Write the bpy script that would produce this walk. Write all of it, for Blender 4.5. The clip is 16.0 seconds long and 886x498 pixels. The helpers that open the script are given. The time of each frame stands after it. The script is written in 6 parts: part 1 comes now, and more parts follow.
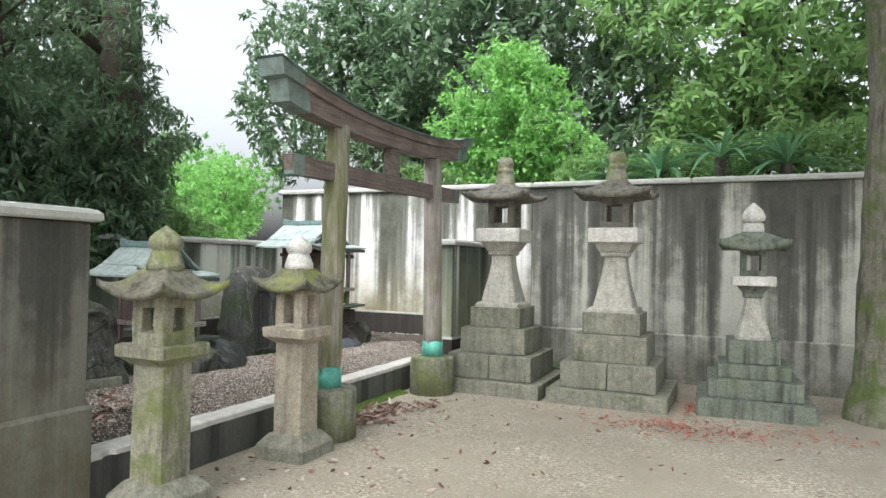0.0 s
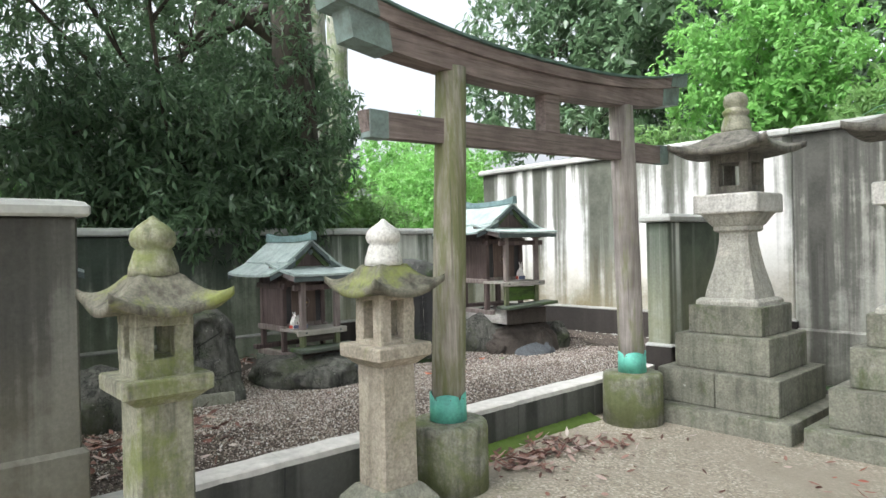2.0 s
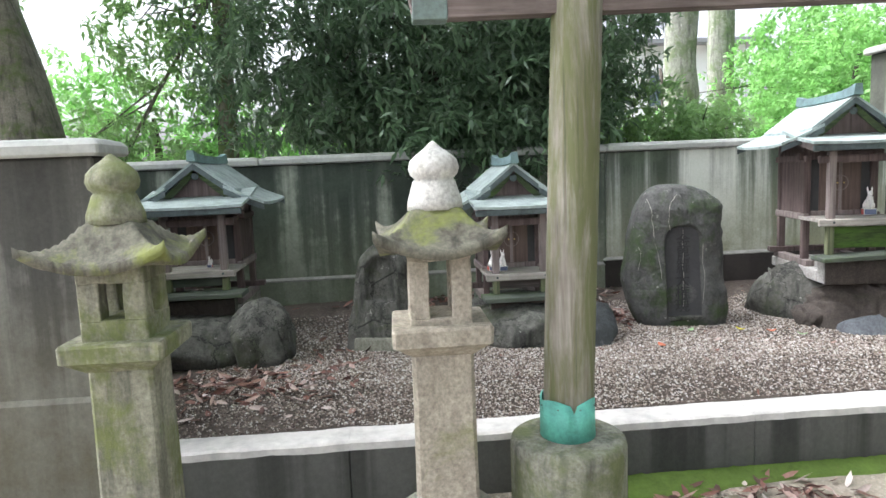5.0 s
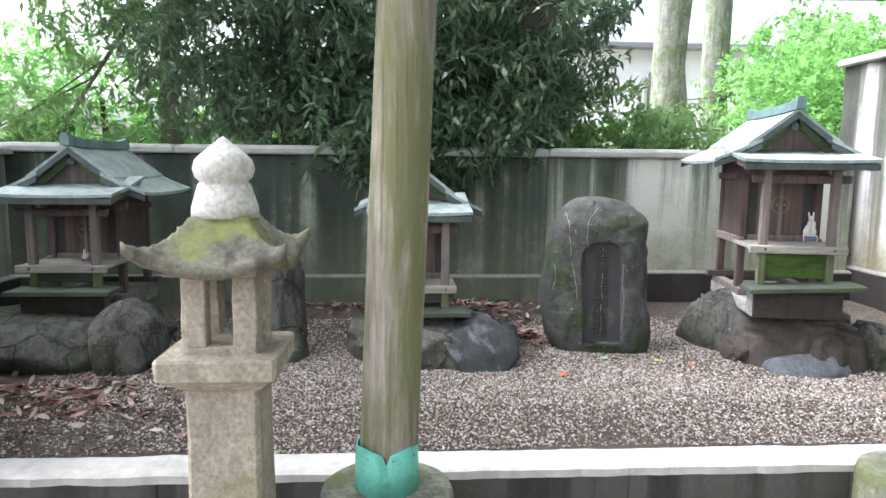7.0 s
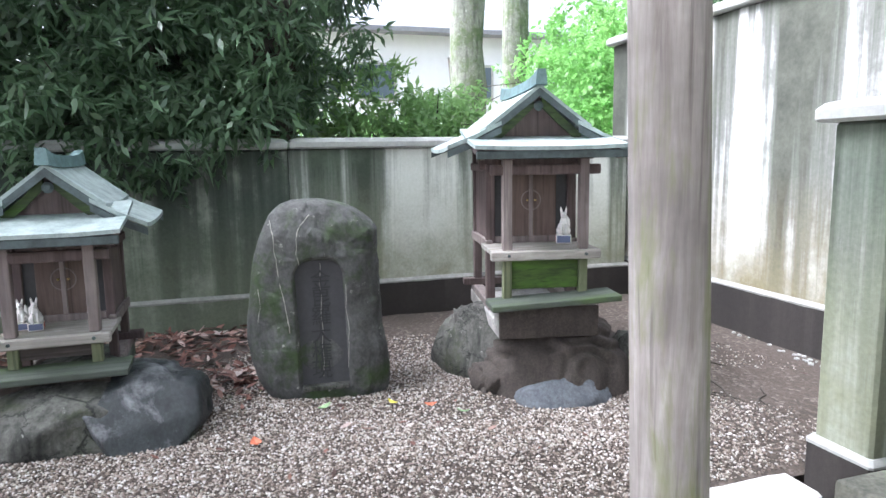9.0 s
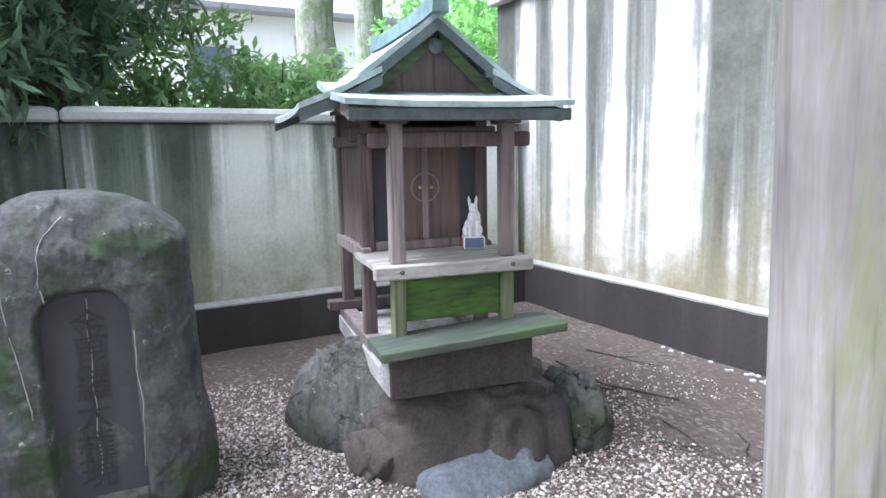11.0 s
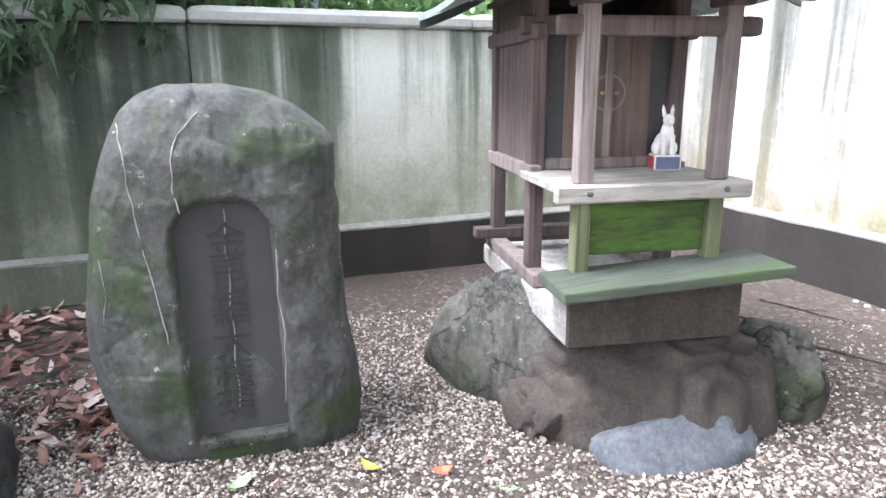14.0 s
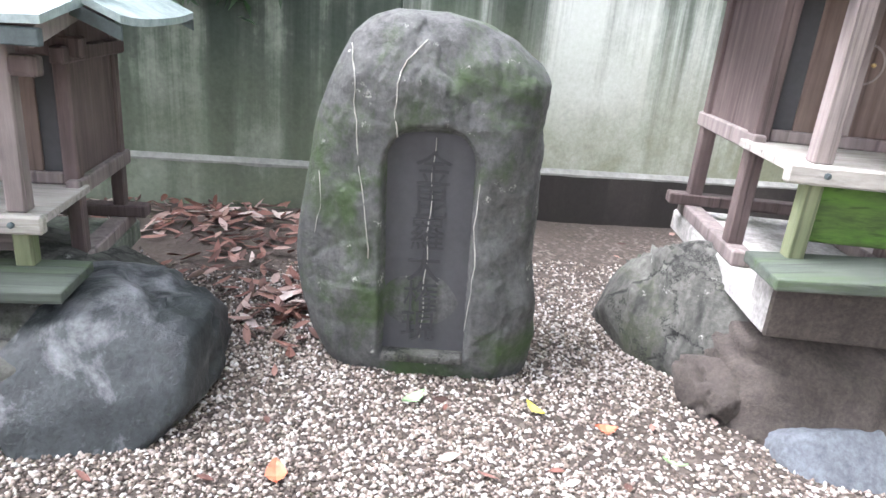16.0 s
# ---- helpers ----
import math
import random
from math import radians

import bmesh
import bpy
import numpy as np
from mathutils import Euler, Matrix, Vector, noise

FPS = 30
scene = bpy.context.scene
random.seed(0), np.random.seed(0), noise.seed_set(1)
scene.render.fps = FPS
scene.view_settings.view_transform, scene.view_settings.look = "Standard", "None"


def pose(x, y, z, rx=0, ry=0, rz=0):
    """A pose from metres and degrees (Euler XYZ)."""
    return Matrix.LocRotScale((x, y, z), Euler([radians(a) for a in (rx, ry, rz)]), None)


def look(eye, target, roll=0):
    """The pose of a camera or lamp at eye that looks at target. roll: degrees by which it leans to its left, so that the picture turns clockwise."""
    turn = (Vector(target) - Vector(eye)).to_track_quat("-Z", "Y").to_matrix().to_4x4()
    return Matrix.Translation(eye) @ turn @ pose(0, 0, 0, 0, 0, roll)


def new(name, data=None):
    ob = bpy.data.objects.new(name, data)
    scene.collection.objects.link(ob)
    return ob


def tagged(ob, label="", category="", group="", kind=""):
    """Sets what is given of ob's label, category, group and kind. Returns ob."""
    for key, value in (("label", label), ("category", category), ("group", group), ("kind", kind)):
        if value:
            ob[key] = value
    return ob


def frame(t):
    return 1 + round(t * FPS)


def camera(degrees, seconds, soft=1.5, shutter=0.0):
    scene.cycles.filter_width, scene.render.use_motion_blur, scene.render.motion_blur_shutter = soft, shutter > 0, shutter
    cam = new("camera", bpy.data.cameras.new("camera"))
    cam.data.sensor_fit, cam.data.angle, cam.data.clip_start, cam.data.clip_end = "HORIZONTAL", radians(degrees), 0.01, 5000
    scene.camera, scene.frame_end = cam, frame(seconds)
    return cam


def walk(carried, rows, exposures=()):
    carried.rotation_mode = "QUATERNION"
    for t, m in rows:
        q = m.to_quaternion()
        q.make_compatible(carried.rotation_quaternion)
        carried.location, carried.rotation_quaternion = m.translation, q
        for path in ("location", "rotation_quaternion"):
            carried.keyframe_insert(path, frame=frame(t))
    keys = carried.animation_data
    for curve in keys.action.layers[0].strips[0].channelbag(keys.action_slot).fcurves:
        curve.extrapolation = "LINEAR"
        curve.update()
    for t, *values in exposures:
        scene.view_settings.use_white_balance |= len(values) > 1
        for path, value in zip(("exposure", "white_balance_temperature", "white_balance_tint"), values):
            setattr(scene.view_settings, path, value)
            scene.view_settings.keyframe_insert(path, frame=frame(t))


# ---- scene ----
cam = camera(68.3, 16.0)
PATH = [
    (0, (0.276, 0.181, 1.48), (-0.538, 2.008, 1.517), 1.1),
    (0.5, (0.243, 0.665, 1.484), (-0.782, 2.383, 1.492), 0.2),
    (1, (0.285, 1.163, 1.489), (-1.001, 2.694, 1.512), -0.4),
    (1.5, (0.2, 1.623, 1.494), (-1.221, 3.031, 1.461), -0.7),
    (2, (0.215, 2.084, 1.493), (-1.276, 3.417, 1.486), -1.3),
    (2.5, (0.213, 2.561, 1.491), (-1.359, 3.798, 1.448), -2.3),
    (3, (0.156, 2.975, 1.51), (-1.493, 4.102, 1.404), -2.8),
    (3.5, (0.117, 3.384, 1.52), (-1.66, 4.29, 1.383), -2.6),
    (4, (-0.051, 3.684, 1.543), (-1.916, 4.372, 1.33), -3.1),
    (4.2, (-0.095, 3.789, 1.542), (-1.999, 4.354, 1.308), -3.4),
    (6.3, (-0.408, 4.558, 1.551), (-2.396, 4.44, 1.358), 0.9),
    (6.5, (-0.459, 4.641, 1.57), (-2.448, 4.605, 1.355), 0.8),
    (7, (-0.555, 4.87, 1.571), (-2.535, 4.993, 1.319), 0.6),
    (7.5, (-0.629, 5.18, 1.579), (-2.607, 5.34, 1.335), 1.1),
    (8, (-0.852, 5.404, 1.567), (-2.802, 5.766, 1.313), 1.3),
    (8.2, (-0.939, 5.499, 1.587), (-2.872, 5.94, 1.322), 0.7),
    (10.3, (-2.135, 6.087, 1.54), (-3.993, 6.791, 1.313), -1.2),
    (10.5, (-2.225, 6.117, 1.488), (-4.063, 6.878, 1.281), -1.0),
    (11, (-2.468, 6.131, 1.475), (-4.183, 7.117, 1.181), -1.1),
    (11.5, (-2.699, 6.212, 1.447), (-4.327, 7.322, 1.106), -2.2),
    (12, (-2.826, 6.204, 1.402), (-4.392, 7.395, 1.042), -2.0),
    (12.5, (-2.872, 6.182, 1.374), (-4.453, 7.35, 1.005), -2.2),
    (13, (-2.894, 6.167, 1.385), (-4.536, 7.235, 0.979), -1.8),
    (13.5, (-2.891, 6.14, 1.378), (-4.609, 7.064, 0.936), -1.0),
    (14, (-2.9, 6.082, 1.37), (-4.708, 6.785, 0.885), -0.4),
    (14.5, (-2.911, 5.996, 1.372), (-4.786, 6.438, 0.835), -0.0),
    (15, (-2.933, 5.929, 1.385), (-4.824, 6.173, 0.781), 0.6),
    (15.5, (-2.931, 5.928, 1.386), (-4.812, 6.134, 0.737), 2.7),
    (16, (-2.938, 5.946, 1.37), (-4.802, 6.223, 0.7), 5.3),
]
EXPOSURES = [(0.0, 0.74, 6230, 10), (2.0, 0.88, 6180, 10), (4.0, 1.16, 6080, 12), (7.0, 1.47, 5930, 16), (8.2, 1.47, 5860, 16), (10.5, 1.53, 5450, 17), (12.5, 1.38, 5610, 18), (14.0, 2.06, 5770, 19), (15.0, 2.3, 5810, 19), (16.0, 2.36, 5840, 19)]
walk(cam, [(t, look(eye, target, roll)) for t, eye, target, roll in PATH], EXPOSURES)

# ---- world and sun: a bright overcast day ----
SUN_EL, SUN_AZ = radians(56), radians(187)
world = bpy.data.worlds.new("overcast_sky")
world.use_nodes = True
scene.world = world
wn, wl = world.node_tree.nodes, world.node_tree.links
sky = wn.new("ShaderNodeTexSky")
sky.sky_type, sky.sun_disc = "NISHITA", False
sky.sun_elevation, sky.sun_rotation = SUN_EL, SUN_AZ
sky.air_density, sky.dust_density, sky.ozone_density = 1.0, 8.0, 0.6
haze = wn.new("ShaderNodeHueSaturation")  # cloud cover bleaches the sky
haze.inputs["Saturation"].default_value = 0.22
wl.new(sky.outputs[0], haze.inputs["Color"])
wl.new(haze.outputs[0], wn["Background"].inputs[0])
wn["Background"].inputs[1].default_value = 0.255
sun_data = bpy.data.lights.new("sun", "SUN")
sun_data.energy, sun_data.angle, sun_data.color = 1.5, radians(32), (1.0, 0.985, 0.96)
sun = new("sun", sun_data)
sun_dir = Vector((math.sin(SUN_AZ) * math.cos(SUN_EL), math.cos(SUN_AZ) * math.cos(SUN_EL), math.sin(SUN_EL)))
sun.matrix_world = look(sun_dir * 40, (0, 0, 0))


# ---- materials ----
def mat(name, rough=0.8, metal=0.0):
    m = bpy.data.materials.new(name)
    m.use_nodes = True
    b = m.node_tree.nodes["Principled BSDF"]
    b.inputs["Roughness"].default_value, b.inputs["Metallic"].default_value = rough, metal
    return m, m.node_tree, b


def nd(t, kind, **kw):
    n = t.nodes.new(kind)
    for k, v in kw.items():
        n.inputs[k].default_value = v
    return n


def coords(t, scale=(1, 1, 1), space="Object"):
    tc, mp = t.nodes.new("ShaderNodeTexCoord"), t.nodes.new("ShaderNodeMapping")
    t.links.new(tc.outputs[space], mp.inputs["Vector"])
    mp.inputs["Scale"].default_value = scale
    return mp.outputs[0]


def world_coords(t, scale=(1, 1, 1)):
    g, mp = t.nodes.new("ShaderNodeNewGeometry"), t.nodes.new("ShaderNodeMapping")
    t.links.new(g.outputs["Position"], mp.inputs["Vector"])
    mp.inputs["Scale"].default_value = scale
    return mp.outputs[0]


def noise_of(t, vec, scale, detail=6, rough=0.6, dist=0.0):
    n = nd(t, "ShaderNodeTexNoise", Scale=scale, Detail=detail, Roughness=rough, Distortion=dist)
    t.links.new(vec, n.inputs["Vector"])
    return n.outputs[0]


def ramp(t, fac, stops):
    r = t.nodes.new("ShaderNodeValToRGB")
    e = r.color_ramp.elements
    while len(e) < len(stops):
        e.new(0.5)
    for el, (p, c) in zip(e, stops):
        el.position, el.color = p, (*c, 1) if len(c) == 3 else c
    t.links.new(fac, r.inputs[0])
    return r.outputs[0]


def grey(v):
    return (v, v, v)


def mixc(t, fac, a, b, mode="MIX"):
    m = t.nodes.new("ShaderNodeMix")
    m.data_type, m.blend_type = "RGBA", mode
    for sock, v in ((m.inputs[0], fac), (m.inputs[6], a), (m.inputs[7], b)):
        if isinstance(v, (float, int)):
            sock.default_value = v
        elif isinstance(v, tuple):
            sock.default_value = (*v, 1)
        else:
            t.links.new(v, sock)
    return m.outputs[2]


def bump(t, b, height, strength=0.4, dist=0.01):
    n = nd(t, "ShaderNodeBump", Strength=strength, Distance=dist)
    t.links.new(height, n.inputs["Height"])
    t.links.new(n.outputs[0], b.inputs["Normal"])


def stone_mat(name, dark, light, moss=(0.09, 0.12, 0.03), moss_amount=0.5, lichen=0.0, scale=1.0, cracks=0.0, runs=0.8):
    """Weathered stone: grain, blotches, moss patches and pale lichen."""
    m, t, b = mat(name, 0.9)
    v = world_coords(t, (scale,) * 3)
    big, fine = noise_of(t, v, 4, 5, 0.65), noise_of(t, v, 60, 4, 0.7)
    c = mixc(t, big, dark, light)
    c = mixc(t, 0.55, c, ramp(t, fine, [(0.3, grey(0.25)), (0.75, grey(0.95))]), "OVERLAY")
    streak = noise_of(t, world_coords(t, (9 * scale, 9 * scale, 1.1 * scale)), 1.6, 5, 0.6)
    c = mixc(t, ramp(t, streak, [(0.47, grey(0)), (0.70, grey(runs))]), c, tuple(k * 0.3 for k in dark))
    mo = noise_of(t, v, 3.1, 7, 0.7, 0.4)
    lo = 0.72 - 0.35 * moss_amount
    c = mixc(t, ramp(t, mo, [(lo, grey(0)), (lo + 0.14, grey(0.85))]), c, moss)
    if lichen:
        li = noise_of(t, v, 14, 6, 0.75)
        c = mixc(t, ramp(t, li, [(0.68 - 0.2 * lichen, grey(0)), (0.76 - 0.2 * lichen, grey(0.8))]), c, (0.5, 0.5, 0.45))
    mid = noise_of(t, v, 17, 6, 0.7)
    c = mixc(t, 0.28, c, ramp(t, mid, [(0.32, grey(0.2)), (0.68, grey(0.85))]), "OVERLAY")
    h = mixc(t, 0.5, fine, mid)
    if cracks:
        vo = nd(t, "ShaderNodeTexVoronoi", Scale=4.5)
        vo.feature = "DISTANCE_TO_EDGE"
        warp = t.nodes.new("ShaderNodeVectorMath")
        t.links.new(v, warp.inputs[0])
        t.links.new(mixc(t, 0.22, grey(0), mid), warp.inputs[1])
        t.links.new(warp.outputs[0], vo.inputs["Vector"])
        line = ramp(t, vo.outputs["Distance"], [(0.006, grey(cracks)), (0.035, grey(0))])
        c = mixc(t, line, c, tuple(k * 0.25 for k in dark))
        h = mixc(t, line, h, grey(0))
    t.links.new(c, b.inputs["Base Color"])
    bump(t, b, h, 0.7, 0.012)
    return m


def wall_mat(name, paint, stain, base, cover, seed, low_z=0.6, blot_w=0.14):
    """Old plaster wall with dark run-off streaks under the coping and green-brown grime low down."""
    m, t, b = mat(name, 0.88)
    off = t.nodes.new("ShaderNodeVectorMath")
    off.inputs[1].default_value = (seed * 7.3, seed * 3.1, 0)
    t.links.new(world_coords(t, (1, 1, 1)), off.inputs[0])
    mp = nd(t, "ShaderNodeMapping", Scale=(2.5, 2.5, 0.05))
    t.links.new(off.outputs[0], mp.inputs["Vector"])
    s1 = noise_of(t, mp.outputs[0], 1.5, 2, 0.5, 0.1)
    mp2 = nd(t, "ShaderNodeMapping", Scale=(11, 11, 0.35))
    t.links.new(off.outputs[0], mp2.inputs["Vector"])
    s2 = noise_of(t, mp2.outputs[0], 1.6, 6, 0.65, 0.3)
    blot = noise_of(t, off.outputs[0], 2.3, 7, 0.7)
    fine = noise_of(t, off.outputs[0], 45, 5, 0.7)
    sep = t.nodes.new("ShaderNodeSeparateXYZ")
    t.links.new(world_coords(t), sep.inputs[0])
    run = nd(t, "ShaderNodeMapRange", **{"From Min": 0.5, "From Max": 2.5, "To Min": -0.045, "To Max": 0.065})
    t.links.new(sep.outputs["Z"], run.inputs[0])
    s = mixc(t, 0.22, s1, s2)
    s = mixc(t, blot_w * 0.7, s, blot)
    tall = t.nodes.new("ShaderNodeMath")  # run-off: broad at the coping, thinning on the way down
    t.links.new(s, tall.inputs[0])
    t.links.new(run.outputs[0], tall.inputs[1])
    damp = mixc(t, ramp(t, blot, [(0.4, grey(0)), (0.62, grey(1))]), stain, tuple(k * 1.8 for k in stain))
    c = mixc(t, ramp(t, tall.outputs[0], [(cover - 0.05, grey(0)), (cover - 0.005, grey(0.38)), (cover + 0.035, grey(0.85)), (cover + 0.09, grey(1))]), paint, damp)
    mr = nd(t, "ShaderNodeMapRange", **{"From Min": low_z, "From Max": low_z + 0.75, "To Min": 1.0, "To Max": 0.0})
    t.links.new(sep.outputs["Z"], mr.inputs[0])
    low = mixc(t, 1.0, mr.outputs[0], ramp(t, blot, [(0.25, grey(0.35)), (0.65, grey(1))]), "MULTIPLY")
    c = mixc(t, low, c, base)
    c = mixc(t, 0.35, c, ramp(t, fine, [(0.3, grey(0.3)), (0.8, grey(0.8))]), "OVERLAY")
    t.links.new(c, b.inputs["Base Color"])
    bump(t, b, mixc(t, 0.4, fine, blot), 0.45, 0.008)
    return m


def wood_mat(name, dark, light, axis="z", moss=None, moss_amount=0.4, rough=0.8):
    m, t, b = mat(name, rough)
    sc = {"x": (0.9, 14, 14), "y": (14, 0.9, 14), "z": (11, 11, 0.8)}[axis]
    v = world_coords(t, sc)
    g = noise_of(t, v, 3.0, 7, 0.65, 0.4)
    big = noise_of(t, world_coords(t), 3.3, 5, 0.6)
    c = mixc(t, ramp(t, g, [(0.3, grey(0)), (0.7, grey(1))]), dark, light)
    c = mixc(t, ramp(t, big, [(0.35, grey(0)), (0.7, grey(0.55))]), c, tuple(k * 0.45 for k in dark))
    if moss:
        mv = noise_of(t, world_coords(t, tuple(max(1.0, k * 0.28) if k > 1 else 0.5 for k in sc)), 2.4, 6, 0.7, 0.3)
        lo = 0.74 - 0.4 * moss_amount
        c = mixc(t, ramp(t, mv, [(lo, grey(0)), (lo + 0.16, grey(0.9))]), c, moss)
    crack = noise_of(t, world_coords(t, tuple(k * 1.8 if k > 1 else 0.45 for k in sc)), 2.2, 3, 0.5, 0.2)
    c = mixc(t, ramp(t, crack, [(0.60, grey(0)), (0.68, grey(0.42))]), c, tuple(k * 0.25 for k in dark))
    t.links.new(c, b.inputs["Base Color"])
    bump(t, b, mixc(t, ramp(t, crack, [(0.60, grey(0)), (0.68, grey(0.6))]), g, (0.0, 0.0, 0.0)), 0.55, 0.006)
    return m


def copper_mat(name, a=(0.20, 0.50, 0.42), c2=(0.10, 0.22, 0.17)):
    m, t, b = mat(name, 0.6, 0.15)
    v = world_coords(t)
    n = noise_of(t, v, 9, 7, 0.7)
    c = mixc(t, ramp(t, n, [(0.4, grey(0)), (0.68, grey(1))]), a, c2)
    n2 = noise_of(t, v, 70, 4, 0.7)
    c = mixc(t, 0.3, c, n2, "OVERLAY")
    t.links.new(c, b.inputs["Base Color"])
    bump(t, b, n2, 0.25, 0.003)
    return m


def leaf_mat(name, a, b2, rough=0.45, trans=0.3):
    m, t, b = mat(name, rough)
    gi = t.nodes.new("ShaderNodeNewGeometry")
    c = mixc(t, gi.outputs["Random Per Island"], a, b2)
    c = mixc(t, ramp(t, noise_of(t, world_coords(t), 0.9, 4, 0.6), [(0.35, grey(0)), (0.7, grey(0.6))]), c, tuple(k * 1.5 for k in b2))
    t.links.new(c, b.inputs["Base Color"])
    tr = t.nodes.new("ShaderNodeBsdfTranslucent")
    t.links.new(mixc(t, 0.5, c, tuple(min(1, k * 2.2) for k in b2)), tr.inputs[0])
    mx = nd(t, "ShaderNodeMixShader", Fac=trans)
    t.links.new(b.outputs[0], mx.inputs[1])
    t.links.new(tr.outputs[0], mx.inputs[2])
    t.links.new(mx.outputs[0], t.nodes["Material Output"].inputs[0])
    return m


def plain_mat(name, col, rough=0.7, var=0.25, scale=20, metal=0.0, bmp=0.2):
    m, t, b = mat(name, rough, metal)
    v = world_coords(t)
    n, n2 = noise_of(t, v, scale, 6, 0.65), noise_of(t, v, scale * 0.15, 4, 0.6)
    c = mixc(t, mixc(t, 0.5, n, n2), tuple(k * (1 - var * 1.6) for k in col), tuple(min(1, k * (1 + var * 1.2)) for k in col))
    t.links.new(c, b.inputs["Base Color"])
    bump(t, b, n, bmp, 0.004)
    return m


def ground_mat(name, cols, pebble, moss=0.0):
    """Earth with fine gravel: voronoi pebbles of several greys and browns over trodden soil."""
    m, t, b = mat(name, 0.92)
    v = world_coords(t)
    vo = nd(t, "ShaderNodeTexVoronoi", Scale=pebble, Randomness=1.0)
    t.links.new(v, vo.inputs["Vector"])
    sep = t.nodes.new("ShaderNodeSeparateColor")
    t.links.new(vo.outputs["Color"], sep.inputs[0])
    peb = ramp(t, sep.outputs[0], [(0.0, cols[0]), (0.45, cols[1]), (0.8, cols[2]), (1.0, cols[3])])
    soil_n = noise_of(t, v, 1.1, 7, 0.7, 0.3)
    fine = noise_of(t, v, 140, 4, 0.7)
    soil = mixc(t, fine, tuple(k * 0.6 for k in cols[1]), tuple(k * 1.15 for k in cols[2]))
    c = mixc(t, ramp(t, soil_n, [(0.4, grey(0.12)), (0.62, grey(0.85))]), soil, peb)
    c = mixc(t, ramp(t, noise_of(t, v, 0.55, 5, 0.6), [(0.35, grey(0.5)), (0.65, grey(0))]), c, tuple(k * 0.55 for k in cols[1]))
    if moss:
        c = mixc(t, ramp(t, noise_of(t, v, 1.7, 6, 0.7), [(0.62, grey(0)), (0.72, grey(moss))]), c, (0.07, 0.10, 0.02))
    t.links.new(c, b.inputs["Base Color"])
    bump(t, b, mixc(t, 0.5, vo.outputs["Distance"], fine), 0.6, 0.008)
    return m


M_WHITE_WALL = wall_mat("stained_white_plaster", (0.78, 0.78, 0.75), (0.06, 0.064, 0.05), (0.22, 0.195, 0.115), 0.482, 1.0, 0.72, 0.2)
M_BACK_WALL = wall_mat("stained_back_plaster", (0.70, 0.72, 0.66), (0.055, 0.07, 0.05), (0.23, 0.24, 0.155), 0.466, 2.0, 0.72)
# Damp stains; the overhanging tree's shade is also put into these colours.
M_BACK_DARK = wall_mat("damp_tree_shaded_plaster", (0.33, 0.36, 0.295), (0.03, 0.04, 0.03), (0.15, 0.17, 0.115), 0.44, 4.0, 0.5, 0.4)
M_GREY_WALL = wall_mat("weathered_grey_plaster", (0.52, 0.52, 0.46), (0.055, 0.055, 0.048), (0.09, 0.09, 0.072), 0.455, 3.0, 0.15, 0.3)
M_LEFT_WALL = wall_mat("dark_mottled_plaster", (0.19, 0.19, 0.165), (0.032, 0.032, 0.028), (0.10, 0.092, 0.058), 0.475, 5.0, 0.4, 0.35)
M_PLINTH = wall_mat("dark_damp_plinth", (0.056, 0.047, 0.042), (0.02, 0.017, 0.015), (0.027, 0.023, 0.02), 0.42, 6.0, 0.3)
M_COPING = plain_mat("coping_concrete", (0.42, 0.43, 0.40), 0.85, 0.45, 25, bmp=0.4)
M_LEDGE = plain_mat("dull_ledge_plaster", (0.27, 0.27, 0.245), 0.85, 0.6, 30, bmp=0.4)
M_GREEN_DARK = wood_mat("dark_mossy_wood", (0.035, 0.045, 0.025), (0.10, 0.15, 0.05), "y", (0.09, 0.17, 0.03), 0.55)
# Kerb in two tones: a pale top over a near-black face.
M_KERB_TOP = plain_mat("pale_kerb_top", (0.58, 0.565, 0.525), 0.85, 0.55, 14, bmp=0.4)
M_KERB = wall_mat("near_black_kerb_face", (0.12, 0.12, 0.11), (0.03, 0.03, 0.028), (0.05, 0.055, 0.04), 0.5, 8.0, -0.3)
M_LANTERN_A = stone_mat("mossy_lantern_stone", (0.14, 0.14, 0.105), (0.36, 0.35, 0.265), (0.14, 0.165, 0.05), 0.75)
M_LANTERN_B = stone_mat("pinkish_lantern_stone", (0.20, 0.175, 0.135), (0.46, 0.415, 0.335), (0.16, 0.18, 0.06), 0.4, runs=0.35)
M_ROOF_STONE = stone_mat("mossy_roof_stone", (0.06, 0.058, 0.045), (0.215, 0.205, 0.155), (0.21, 0.24, 0.06), 0.62)
M_PALE_STONE = stone_mat("pale_granite", (0.40, 0.39, 0.36), (0.66, 0.65, 0.60), (0.16, 0.17, 0.09), 0.15, runs=0.3)
M_GRANITE = stone_mat("grey_granite", (0.24, 0.235, 0.20), (0.50, 0.49, 0.43), (0.15, 0.16, 0.08), 0.25, runs=0.4)
M_TIER = stone_mat("damp_granite_tiers", (0.105, 0.106, 0.084), (0.29, 0.288, 0.228), (0.08, 0.10, 0.04), 0.5, 0.2, 1.0, 0.0, 0.45)
M_TIER_GREEN = stone_mat("green_damp_granite", (0.09, 0.105, 0.085), (0.20, 0.22, 0.175), (0.09, 0.12, 0.05), 0.5)
M_DARK_ROOF = stone_mat("dark_roof_granite", (0.085, 0.08, 0.07), (0.20, 0.19, 0.155), (0.09, 0.11, 0.05), 0.35)
M_STELE = stone_mat("dark_mossy_boulder", (0.028, 0.030, 0.028), (0.125, 0.125, 0.117), (0.035, 0.062, 0.016), 0.68, 0.25, runs=0.5)
